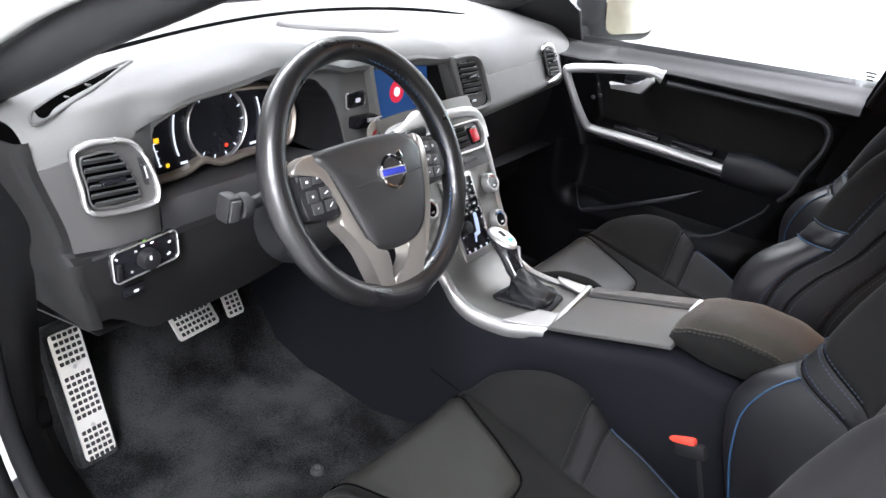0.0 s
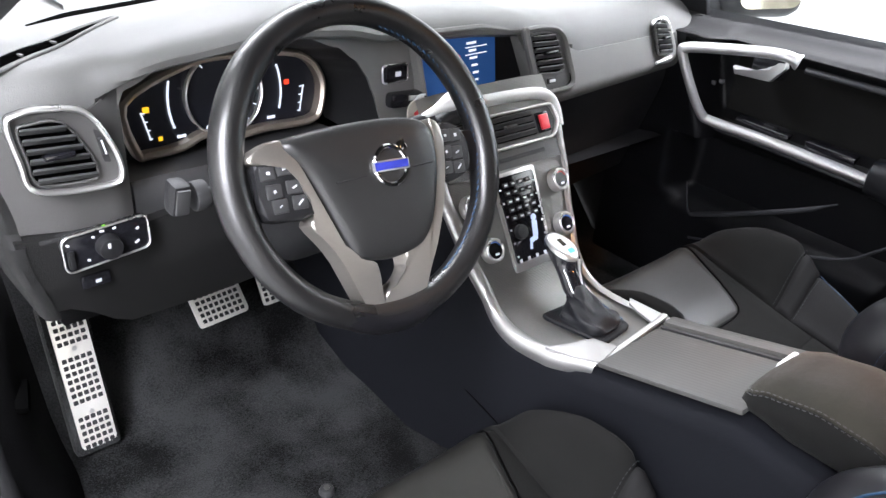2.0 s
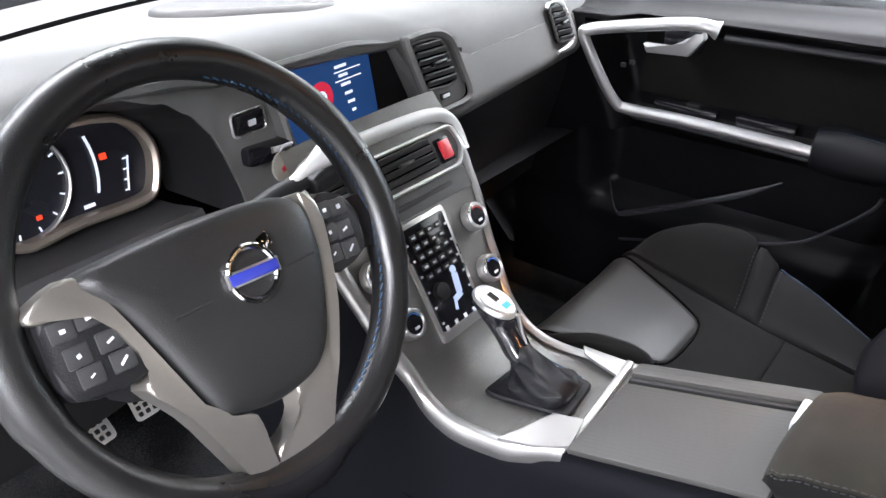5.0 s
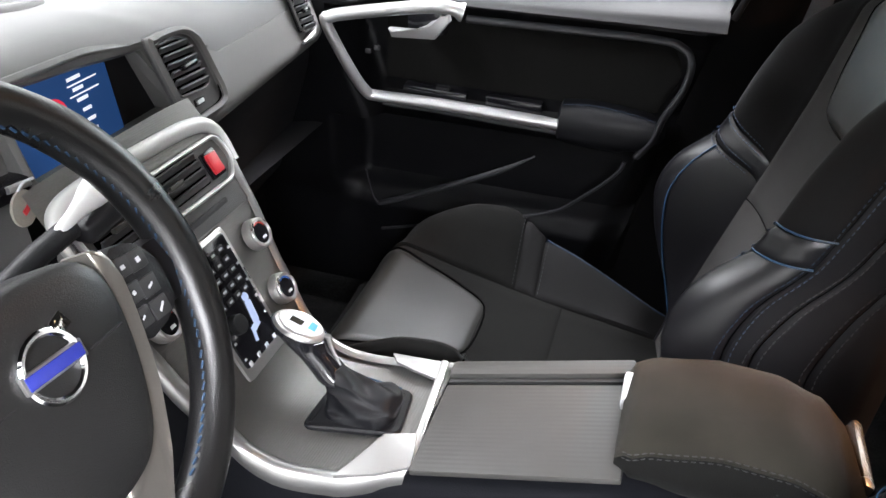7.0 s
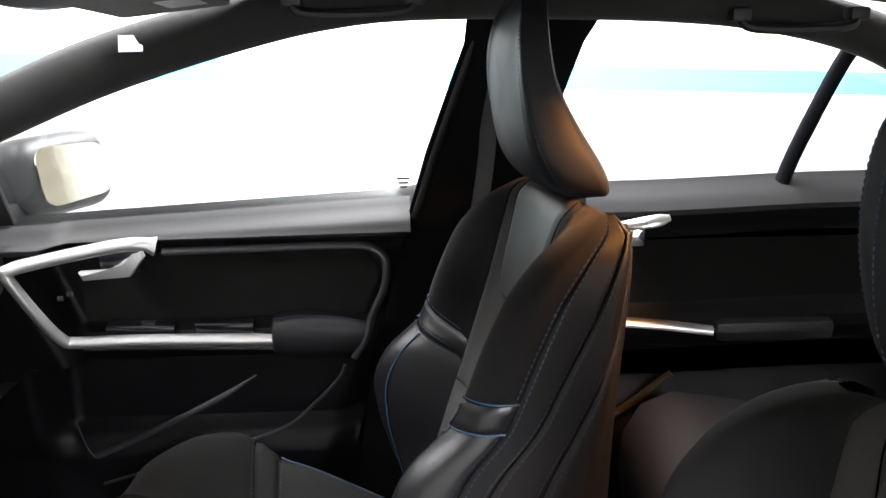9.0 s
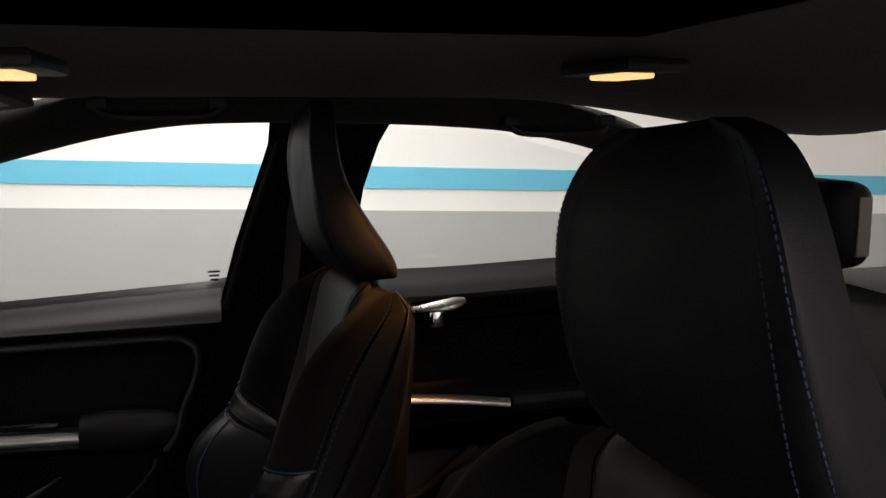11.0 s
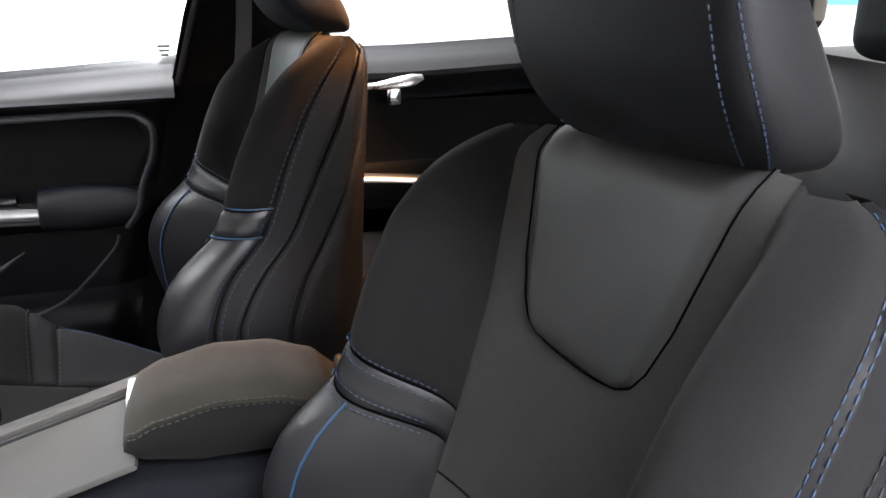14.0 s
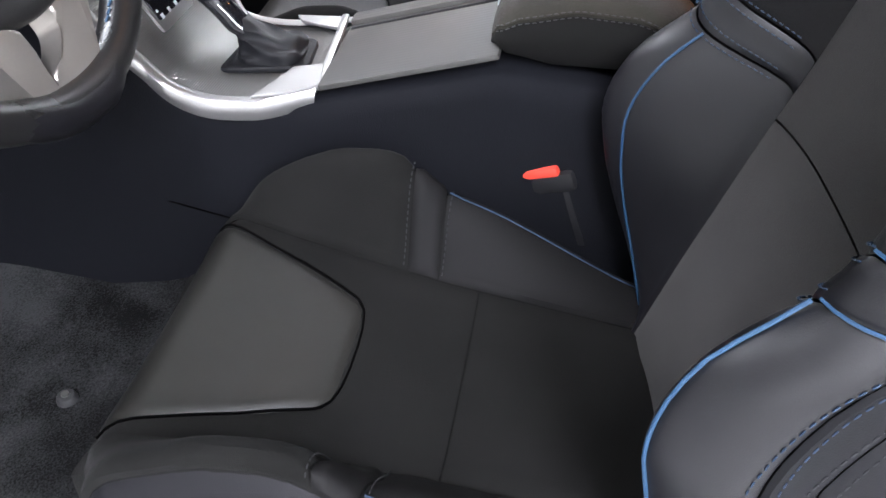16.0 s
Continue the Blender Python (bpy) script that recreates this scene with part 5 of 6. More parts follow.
for x, h, lab in ((0.101, 0.073, WARM), (0.087, 0.0, COOL), (-0.100, 0.073, WARM), (-0.082, 0.0, COOL)):
    kn = thing("rotary_knob", "chrome-ringed rotary knob on the fascia", "knob", on_fascia(x, h) @ at(0, 0, 0.003), group="fascia knobs")
    part("collar", cylinder(0.0205, 0.0195, 0.012, 40, 0.002, at(0, 0, 0.005)), SILVER, kn, "knurled silver collar")
    disc = [(0.0188 * math.cos(2 * math.pi * i / 36), 0.0188 * math.sin(2 * math.pi * i / 36)) for i in range(36)]
    part("rim", ring_plate(disc, 0.0048, 0.005, 0.0012, at(0, 0, 0.010)), SILVER, kn, "bright silver rim")
    top = part("dial_face", cylinder(0.0145, 0.0145, 0.002, 32, 0, at(0, 0, 0.0118)), GLOSS, kn, "black dial face with small prints")
    part("dial_mark", tube([(0.0125 * math.cos(a / 10), 0.0125 * math.sin(a / 10), 0.0126) for a in range(4, 22, 2)], 0.0010, 6), lab, top)
    part("dial_mark", box(0.008, 0.0035, 0.0006, 0, at(0.002, -0.007, 0.0128)), PALE, top)

# ---- gear lever ----
gear = thing("gear_lever", "automatic gear lever with a silver knob and leather boot", "gear lever")
part("base_frame", ring_plate(round_outline([(-0.046, -0.018), (0.051, -0.024), (0.056, -0.122), (-0.022, -0.130)], 0.014), 0.010, 0.006, 0.002, at(0, 0, 0.6485)), BOOT, gear, "black frame round the boot")
part("boot_foot", plate(round_outline([(-0.040, -0.022), (0.046, -0.028), (0.051, -0.118), (-0.018, -0.126)], 0.014), 0.006, 0.002, at(0, 0, 0.6480)), BOOT, gear, "flat black leather foot of the boot")
rows = []
for cx, cy, z, rx, ry in ((0.010, -0.072, 0.650, 0.040, 0.043), (0.010, -0.074, 0.658, 0.038, 0.044), (0.010, -0.076, 0.666, 0.033, 0.042), (0.010, -0.068, 0.673, 0.025, 0.035), (0.012, -0.053, 0.681, 0.0185, 0.025), (0.014, -0.038, 0.690, 0.0158, 0.018), (0.018, -0.024, 0.700, 0.0140, 0.0145)):
    slack = step(0.652, 0.664, z) * step(0.698, 0.684, z)
    rows.append([(cx + rx * math.copysign(abs(math.cos(a)) ** 0.7, math.cos(a)) * (1 + 0.10 * slack * math.sin(5 * a + z * 260)), cy + ry * math.copysign(abs(math.sin(a)) ** 0.7, math.sin(a)) * (1 + 0.08 * slack * math.sin(4 * a + z * 300)), z + 0.0040 * slack * math.sin(3 * a + z * 420)) for a in (2 * math.pi * k / 48 for k in range(48))])
part("boot", skin([list(c) for c in zip(*[curve([r[i] for r in rows], 4) for i in range(48)])], True, True), BOOT, gear, "folded black leather boot")
part("boot_seam", tube(curve([(0.032, -0.040, 0.684), (0.040, -0.062, 0.672), (0.046, -0.085, 0.664), (0.050, -0.108, 0.658)], 6), 0.0012, 6), BLUE, gear, "blue stitched seam")
rows = []
for cx, cy, z, rx, ry, lean in ((0.013, -0.041, 0.681, 0.0165, 0.0165, -0.004), (0.0145, -0.034, 0.686, 0.0190, 0.0195, -0.003), (0.017, -0.022, 0.698, 0.0195, 0.0205, 0), (0.019, -0.010, 0.711, 0.0205, 0.0230, 0.002), (0.021, 0.003, 0.723, 0.0225, 0.0290, 0.006), (0.022, 0.010, 0.733, 0.0240, 0.034, 0.010), (0.022, 0.011, 0.739, 0.0235, 0.034, 0.011)):
    rows.append([(cx + rx * math.cos(a), cy + ry * math.sin(a), z + lean * math.sin(a)) for a in (2 * math.pi * k / 28 for k in range(28))])
part("knob", skin([list(c) for c in zip(*[curve([r[i] for r in rows], 3) for i in range(28)])], True, True), GLOSS, gear, "black grip")
for name, r, z0, dz, mat_, lab in (("cap", 0.0235, 0.7415, 0.008, SILVER, "bright silver oval knob rim"), ("cap_face", 0.0175, 0.7450, 0.006, PALE, "pale knob face")):
    cap = cylinder(r, r * 0.88, dz, 32, 0.0025)
    bmesh.ops.scale(cap, vec=(1, 1.45, 1), verts=cap.verts)
    part(name, moved(cap, at(0.022, 0.011, z0, 18, 0, 0)), mat_, gear, lab)
part("cap_print", box(0.009, 0.016, 0.001, 0.0004, at(0.021, 0.013, 0.7488, 18, 0, 0)), BROWN, gear, "shift pattern print")
part("cap_blue", box(0.013, 0.009, 0.001, 0.0004, at(0.024, -0.006, 0.7425, 18, 0, 0)), material("shift_print_blue", (0.06, 0.28, 0.6), 0.4), gear, "blue print")
part("front_trim", tube(curve([(0.021, -0.040, 0.698), (0.024, -0.030, 0.714), (0.026, -0.023, 0.733)], 6), lambda t: 0.0030 + 0.004 * t, 10, False, 0.5), SILVER, gear, "silver stripe on the grip")

# ---- armrest ----
arm = thing("armrest", "brown suede centre armrest with grey stitching", "armrest")


ARM_TOP = [(0.366, 0.752), (0.374, 0.766), (0.40, 0.778), (0.46, 0.790), (0.52, 0.787), (0.57, 0.770), (0.595, 0.748), (0.602, 0.735)]
ARM_LOW = [(0.366, 0.726), (0.385, 0.712), (0.44, 0.700), (0.52, 0.700), (0.602, 0.710)]


def arm_edge(y):
    """Near and far edges of the pad: rounded at both ends."""
    k = 0.014 * (step(-0.385, -0.366, y) ** 2 + step(-0.575, -0.602, y) ** 2)
    return -0.079 + k, 0.106 - k


rows, low_rows = [], []
for i in range(31):
    y = -0.366 - 0.236 * i / 30
    a, b = arm_edge(y)
    zt, zl = ease(ARM_TOP, -y), ease(ARM_LOW, -y)
    rim = zt - 0.012
    fall = lambda x: -0.12 * (x - a)
    top = []
    for j in range(25):
        f = j / 24
        x = a + (b - a) * f
        top.append((x, y, rim + fall(x) + 0.014 * (1 - abs(2 * f - 1) ** 4)))
    rows.append([(a + 0.001, y, rim - 0.004)] + top + [(b - 0.001, y, rim + fall(b) - 0.004)])
    h = rim - 0.003 - zl
    low_rows.append([(a + dx, y, rim - 0.003 - h * f) for dx, f in ((0.0035, 0.0), (0.0, 0.08), (-0.003, 0.25), (-0.0025, 0.45), (0.004, 0.7), (0.016, 0.9), (0.03, 1.0))]
                    + [(b - dx, y, rim + fall(b) - 0.003 - (h - 0.015) * f) for dx, f in ((0.03, 1.0), (0.016, 0.9), (0.004, 0.7), (-0.0025, 0.45), (-0.003, 0.25), (0.0, 0.08), (0.0035, 0.0))])
part("pad", skin(rows, True, True), BROWN, arm, "soft brown suede top")
part("lower_half", skin(low_rows, True, True), CUSHION, arm, "black suede lower half")
for off, dz in ((0.0012, 0.0025), (-0.0012, -0.0040)):
    seam = [(arm_edge(y)[0] - 0.0012 + off * 0.3, y, ease(ARM_TOP, -y) - 0.012 + dz) for y in [-0.372 - 0.22 * k / 30 for k in range(31)]]
    part("stitching", stitches(seam, 0.0007), SHEENY, arm, "grey stitched seam")
part("latch", box(0.05, 0.012, 0.018, 0.005, at(0.040, -0.3685, 0.738)), PALE, arm, "pale release latch")
part("hinge_cover", box(0.10, 0.012, 0.05, 0.005, at(0.03, -0.598, 0.712, 20)), SILVER, arm, "silver rear end cover")

# ---- pedals, foot rest, floor mat ----
def tread(name, label, w, h, place, rows_cols, bevel=0.006):
    p = thing(name, label, "pedal", place)
    sheet = part("plate", plate(round_outline([(-w / 2, -h / 2), (w / 2, -h / 2), (w / 2, h / 2), (-w / 2, h / 2)], 0.008), 0.005, 0.0015), STEEL, p, "brushed steel plate")
    for y, cols in rows_cols:
        for c in range(cols):
            part("rubber_stud", box(0.0072, 0.0072, 0.003, 0.001, at((c - (cols - 1) / 2) * w * 0.88 / cols, y, 0.0055), 1), RUBBER, sheet)
    return p


tread("brake_pedal", "brushed steel brake pedal with black rubber studs", 0.100, 0.066, at(-0.343, 0.478, 0.516, 48, 0, 4), [(-0.023 + 0.0115 * k, 8) for k in range(5)])
tread("accelerator_pedal", "brushed steel accelerator pedal with black rubber studs", 0.042, 0.106, at(-0.220, 0.52, 0.508, 60, 0, 0), [(-0.043 + 0.0107 * k, 3) for k in range(9)])
rest_rows = [(0.113 - 0.0122 * k, 5) for k in range(5)] + [(0.036 - 0.0120 * k, 5) for k in range(7)] + [(-0.066 - 0.0122 * k, 5) for k in range(5)]
rest = tread("foot_rest", "brushed steel foot rest with rows of black rubber studs", 0.056, 0.238, at(-0.603, 0.444, 0.488, 71, 0, 0.5), rest_rows)
for y in (0.053, -0.058):
    part("screw", cylinder(0.004, 0.004, 0.002, 14, 0, at(0, y, 0.0055)), SILVER, rest)
part("backing", box(0.074, 0.265, 0.03, 0.01, at(0, 0, -0.017)), CARPET, rest)
for ob_name, y in (("brake_pedal", 0), ("accelerator_pedal", 0)):
    par = bpy.data.objects[ob_name]
    part("pedal_arm", tube(curve([(0, 0.0, -0.004), (0.0, 0.05, -0.05), (0.005, 0.13, -0.07)], 6), 0.008, 8), PLASTIC, par)
mat = thing("floor_mat", "worn black carpet mat with a fixing stud", "floor mat")
rows = []
for y, z in ((-0.22, 0.331), (-0.1, 0.331), (0.0, 0.331), (0.12, 0.332), (0.24, 0.333), (0.36, 0.336), (0.41, 0.347), (0.46, 0.362), (0.51, 0.416), (0.55, 0.462)):
    rows.append([(x, y, z + 0.007 + dz) for x, dz in ((-0.665, -0.006), (-0.655, 0.0), (-0.56, -0.003), (-0.4, -0.005), (-0.28, -0.003), (-0.16, 0.001), (-0.145, 0.006))])
bm = skin(rows)
bmesh.ops.solidify(bm, geom=bm.faces[:], thickness=0.006)
part("carpet_sheet", bm, CARPET, mat)
part("stud", cylinder(0.014, 0.011, 0.010, 20, 0.002, at(-0.345, 0.125, 0.341)), RUBBER, mat, "round plastic fixing stud")
part("stud_cap", cylinder(0.005, 0.005, 0.003, 14, 0, at(-0.345, 0.125, 0.3475)), COVER, mat)
mat2 = thing("floor_mat", "black carpet mat in the passenger footwell", "floor mat")
part("carpet_sheet", plate(round_outline([(0.18, 0.42), (0.62, 0.44), (0.62, 0.0), (0.20, 0.0)], 0.05), 0.010, 0.004, at(0, 0, 0.332)), CARPET, mat2)

import functools

# ---- front seats ----
CREST = [(-0.10, -0.02), (0.0, 0.016), (0.076, 0.043), (0.12, 0.060), (0.175, 0.078), (0.235, 0.089), (0.268, 0.083), (0.305, 0.063), (0.332, 0.030), (0.352, 0.010), (0.38, -0.003), (0.41, -0.014), (0.44, -0.025), (0.50, -0.054),
         (0.54, -0.090), (0.562, -0.125), (0.576, -0.155), (0.59, -0.172), (0.605, -0.185)]
CREST_X = [(-0.10, 0.19), (0.0, 0.208), (0.1, 0.220), (0.24, 0.226), (0.34, 0.218), (0.50, 0.220), (0.54, 0.214), (0.565, 0.198), (0.58, 0.178), (0.60, 0.14)]
SEAM_X = [(-0.10, 0.15), (0.10, 0.152), (0.25, 0.146), (0.33, 0.138), (0.44, 0.136), (0.51, 0.150), (0.575, 0.160), (0.60, 0.13)]
SEAM_U = 0.62


def line(table, x):
    """Straight-line value at x from rows (x, value)."""
    for (a, u), (b, v) in zip(table, table[1:]):
        if x <= b:
            return u + (v - u) * max(0, (x - a) / (b - a))
    return table[-1][1]


def smooth_line(table, x):
    return sum(line(table, x + d) for d in (-0.012, -0.006, 0, 0.006, 0.012)) / 5


def back_shape(u, h, base=0.02):
    """Backrest skin: u to 0.62 over the middle, to 1 up the bolster, to 1.7 round the flank; h metres up."""
    q, a = (1 if u > 0 else -1), abs(u)
    crest, w, c = smooth_line(CREST, h), smooth_line(CREST_X, h), smooth_line(SEAM_X, h)
    mid = base - 0.315 * h - 0.045 * max(0, (h - 0.555) / 0.045) ** 2
    if a <= SEAM_U:
        s = a / SEAM_U
        return Vector((q * c * s, mid + 0.014 * s ** 3, h))
    if a <= 1:
        s = (a - SEAM_U) / (1 - SEAM_U)
        foot = mid + 0.014
        return Vector((q * (c + (w - c) * s), foot + (crest - foot) * math.sin(s * math.pi / 2) ** 1.7, h))
    e = (a - 1) / 0.7
    rear = -0.155 - 0.075 * h + 0.03 * step(0.555, 0.605, h)
    out = (0.030 * math.sin(min(1, e / 0.22) * math.pi / 2) - 0.035 * step(0.8, 1.0, e)) * (1 - 0.7 * step(0.555, 0.605, h))
    return Vector((q * (w + out), crest + (min(rear, crest - 0.02) - crest) * (e if e > 0.22 else 0.22 * (1 - math.cos(e / 0.22 * math.pi / 2)) * 0.6 + 0.4 * e), h))


CUSH_CREST = [(-0.06, -0.03), (0.06, 0.007), (0.10, 0.026), (0.17, 0.060), (0.22, 0.083), (0.262, 0.098), (0.285, 0.114), (0.31, 0.140), (0.34, 0.152), (0.40, 0.147), (0.45, 0.124), (0.49, 0.100), (0.53, 0.062),
              (0.57, 0.010), (0.61, -0.06), (0.66, -0.11)]
CUSH_W = [(-0.06, 0.175), (0.05, 0.192), (0.2, 0.206), (0.45, 0.212), (0.54, 0.205), (0.60, 0.185), (0.66, 0.16)]
CUSH_C = [(-0.06, 0.125), (0.25, 0.130), (0.35, 0.138), (0.45, 0.150), (0.55, 0.165), (0.66, 0.15)]


def cushion_top(u, d):
    """Top of the cushion: d metres forward of the hip point, rolling over the front edge."""
    q, a = (1 if u > 0 else -1), abs(u)
    w, c, crest = smooth_line(CUSH_W, d), smooth_line(CUSH_C, d), smooth_line(CUSH_CREST, d)
    over = step(0.49, 0.66, d)
    mid = -0.022 + 0.155 * max(0, d) - 0.115 * over ** 1.5
    y = d - 0.055 * over
    if a <= SEAM_U:
        s = a / SEAM_U
        return Vector((q * c * s, y, mid + 0.012 * s ** 3))
    if a <= 1:
        s = (a - SEAM_U) / (1 - SEAM_U)
        return Vector((q * (c + (w - c) * s), y, mid + 0.012 + (crest - mid - 0.012) * math.sin(s * math.pi / 2) ** 1.5))
    e = (a - 1) / 0.3
    return Vector((q * (w + 0.028 * math.sin(e * math.pi / 2)), y, crest - (crest + 0.09) * e ** 1.6))


def sunk(surface, u, v, depth):
    e = 1e-3
    n = (surface(u + e, v) - surface(u - e, v)).cross(surface(u, v + e) - surface(u, v - e)).normalized()
    return surface(u, v) - n * depth


def sunk_upright(surface, u, v, depth):
    return sunk(surface, u, v, -depth)


upright = functools.partial(panel, side=-1)


INSERT = [(0.424, 0.02), (0.4255, 0.17), (0.429, 0.27), (0.436, 0.34), (0.45, 0.39), (0.48, 0.435), (0.51, 0.455), (0.57, 0.50), (0.60, 0.56)]
FLANK = ([(-0.1, 0.18), (0.24, 0.24), (0.38, 0.30), (0.48, 0.38), (0.60, 0.50)], [(-0.1, 0.28), (0.24, 0.36), (0.383, 0.52), (0.476, 0.68), (0.60, 0.82)], [(-0.1, 0.52), (0.23, 0.60), (0.354, 0.72), (0.456, 0.90), (0.60, 0.985)])


def build_seat(label, base, place, back_place, head_place, outer=0.875):
    """base: how far forward the middle of the backrest lies; outer: where the piping of the -x bolster runs; back_place, head_place: the set of backrest and head restraint."""
    back = functools.partial(back_shape, base=base)
    s = thing("front_seat", label, "car seat", place, group="front seats")
    def pad(name, bm, mat, lab=""):
        ob = part(name, bm, mat, s, lab)
        ob.matrix_basis = back_place
        return ob

    # solid bodies
    rows = []
    for k in range(41):
        h = -0.09 + 0.668 * k / 40
        rows.append([sunk_upright(back, -1.69 + 3.38 * i / 80, h, 0.009 - 0.003 * step(0.55, 0.58, h)) for i in range(81)])
    pad("backrest", skin(rows, True, True), SUEDE, "black backrest shell")
    rows = []
    for k in range(25):
        d = -0.06 + 0.715 * k / 24
        top = [cushion_top(-1.29 + 2.58 * i / 48, d) - Vector((0, 0, 0.008)) for i in range(49)]
        low = -0.125 + 0.02 * step(0.45, 0.65, d)
        rows.append(top + [Vector((x, top[0].y, low)) for x in [0.20 - 0.40 * j / 8 for j in range(9)]])
    part("cushion", skin(rows, True, True), CUSHION, s, "black suede seat cushion")

    # backrest: bolster lines run down towards the middle
    tilted = lambda u, v: back(u, v - 0.052 * min(1, max(0, (1 - abs(u)) / 0.38)) * step(0.10, 0.30, v) * step(0.58, 0.44, v))
    lo_, hi_ = (lambda h: -line(INSERT, h)), (lambda h: line(INSERT, h))
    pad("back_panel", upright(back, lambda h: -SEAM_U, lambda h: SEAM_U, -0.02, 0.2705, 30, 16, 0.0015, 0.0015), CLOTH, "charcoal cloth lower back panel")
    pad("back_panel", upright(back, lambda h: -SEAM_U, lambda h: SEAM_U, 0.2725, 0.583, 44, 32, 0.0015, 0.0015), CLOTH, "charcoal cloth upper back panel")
    pad("shoulder_insert", upright(back, lo_, hi_, 0.4242, 0.584, 24, 34, 0.0062, 0.001), PATCH, "smooth dark leather insert")
    hs = [0.4245 + 0.158 * (i / 30) ** 2 for i in range(31)]
    pad("insert_seam", tube([sunk_upright(back, lo_(h), h, -0.0026) for h in hs[::-1]] + [sunk_upright(back, hi_(h), h, -0.0026) for h in hs], 0.0007, 6), SLOT)
    for q in (-1, 1):
        order = lambda a, b: (min(a, b), max(a, b))
        edge = [(lambda h, k=k: 1 + 0.7 * line(FLANK[k], h)) for k in range(3)]
        inner, rolled = (lambda h: q * (SEAM_U + 0.002)), (lambda h: q * (edge[0](h) - 0.002))
        lo, hi = (inner, rolled) if q > 0 else (rolled, inner)
        pad("side_bolster", upright(tilted, lo, hi, -0.05, 0.350, 40, 30, 0.0015, 0.0015), LEATHER, "black leather side bolster")
        pad("bolster_band", upright(tilted, lo, hi, 0.352, 0.382, 36, 6, 0.0015, 0.001), LEATHER, "leather band with blue stitching")
        pad("upper_bolster", upright(tilted, lo, hi, 0.384, 0.581, 40, 28, 0.0015, 0.0015), SUEDE, "black suede upper bolster")
        for k, (a, b) in enumerate(((lambda h: 1.006, edge[0]), (edge[0], edge[1]), (edge[1], edge[2]), (edge[2], lambda h: 1.69))):
            left = (lambda h, a=a: a(h) + 0.002) if q > 0 else (lambda h, b=b: -b(h) + 0.002)
            right = (lambda h, b=b: b(h) - 0.002) if q > 0 else (lambda h, a=a: -a(h) - 0.002)
            if k:
                pad("flank_panel", upright(back, left, right, -0.06, 0.580, 10, 36, 0.0015, 0.0015), FLANKHIDE, "black leather side panel")
            if k < 3:
                for off in (-0.022, 0.022):
                    run = [sunk_upright(back, q * (b(h) + off), h, -0.0017) for h in [-0.03 + 0.605 * i / 60 for i in range(61)]]
                    pad("stitching", stitches(run, 0.0007), DIM_BLUE if k == 0 else SEAM_GREY, "stitched side seam")
        for h in (0.3512, 0.3852):
            pad("band_cord", tube([sunk_upright(back, q * (1.0 + (edge[0](h) - 1.0) * i / 8), h, -0.0022) for i in range(9)], 0.0012, 6), BLUE, "blue cord along the band")
        for h in (0.347, 0.357, 0.377, 0.387):
            pad("stitching", stitches([sunk_upright(tilted, q * (0.70 + 0.30 * i / 20), h, -0.0022) for i in range(21)], 0.0008, 0.0044, 0.0022), DIM_BLUE, "blue stitched seam")
        pad("piping", tube([sunk_upright(tilted, q * ((0.875 if q > 0 else outer) + 0.025 * math.sin(0.8 * math.pi * i / 24)), 0.349 - 0.36 * i / 24, -0.0028) for i in range(25)], 0.0015, 8), BLUE, "blue piping")
        # cushion
        clo, chi = order(q * (SEAM_U + 0.005), q * 1.06)
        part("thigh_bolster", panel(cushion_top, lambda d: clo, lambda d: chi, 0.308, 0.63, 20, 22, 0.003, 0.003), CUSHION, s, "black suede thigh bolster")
        part("hip_bolster", panel(cushion_top, lambda d: clo, lambda d: chi, -0.02, 0.268, 20, 16, 0.003, 0.003), NUBUCK, s, "black leather hip bolster")
        part("bolster_band", panel(cushion_top, lambda d: clo, lambda d: chi, 0.270, 0.306, 20, 6, 0.003, 0.002), NUBUCK, s, "leather band across the bolster")
        for d in (0.265, 0.311):
            part("stitching", stitches([sunk(cushion_top, q * (0.64 + 0.40 * i / 20), d, -0.0028) for i in range(21)], 0.0008), SEAM_GREY, s, "stitched seam")
        xlo, xhi = order(q * 1.065, q * 1.28)
        part("cushion_side", panel(cushion_top, lambda d: xlo, lambda d: xhi, -0.02, 0.62, 8, 26, 0.002, 0.003), HIDE, s, "leather side of the cushion")
        part("piping", tube([sunk(cushion_top, q * 0.985, 0.0 + 0.268 * i / 16, -0.0030) for i in range(17)], 0.0012, 8), DIM_BLUE, s, "dark blue piping")
        part("side_shield", box(0.02, 0.46, 0.10, 0.009, at(q * 0.226, 0.19, -0.115, 3, 0, 0)), PLASTIC, s, "black plastic side shield")
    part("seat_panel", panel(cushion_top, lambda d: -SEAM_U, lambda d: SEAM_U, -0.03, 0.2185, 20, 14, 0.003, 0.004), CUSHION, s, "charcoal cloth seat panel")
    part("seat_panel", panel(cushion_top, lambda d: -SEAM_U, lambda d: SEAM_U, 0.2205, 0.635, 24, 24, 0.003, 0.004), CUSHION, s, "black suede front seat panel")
    wide = [(0.335, 0.06), (0.337, 0.20), (0.342, 0.30), (0.352, 0.355), (0.37, 0.385), (0.42, 0.46), (0.50, 0.545), (0.585, 0.60)]
    puffy = lambda u, d: cushion_top(u, d) + Vector((0, 0, 0.007 * max(0, 1 - (u / 0.62) ** 2) * step(0.335, 0.40, d) * step(0.60, 0.50, d)))
    part("leather_patch", panel(puffy, lambda d: -line(wide, d), lambda d: line(wide, d), 0.3352, 0.585, 26, 30, 0.0060, 0.001), SMOOTH, s, "smooth grey-black leather patch")
    ds = [0.3352 + 0.23 * (i / 24) ** 2 for i in range(25)]
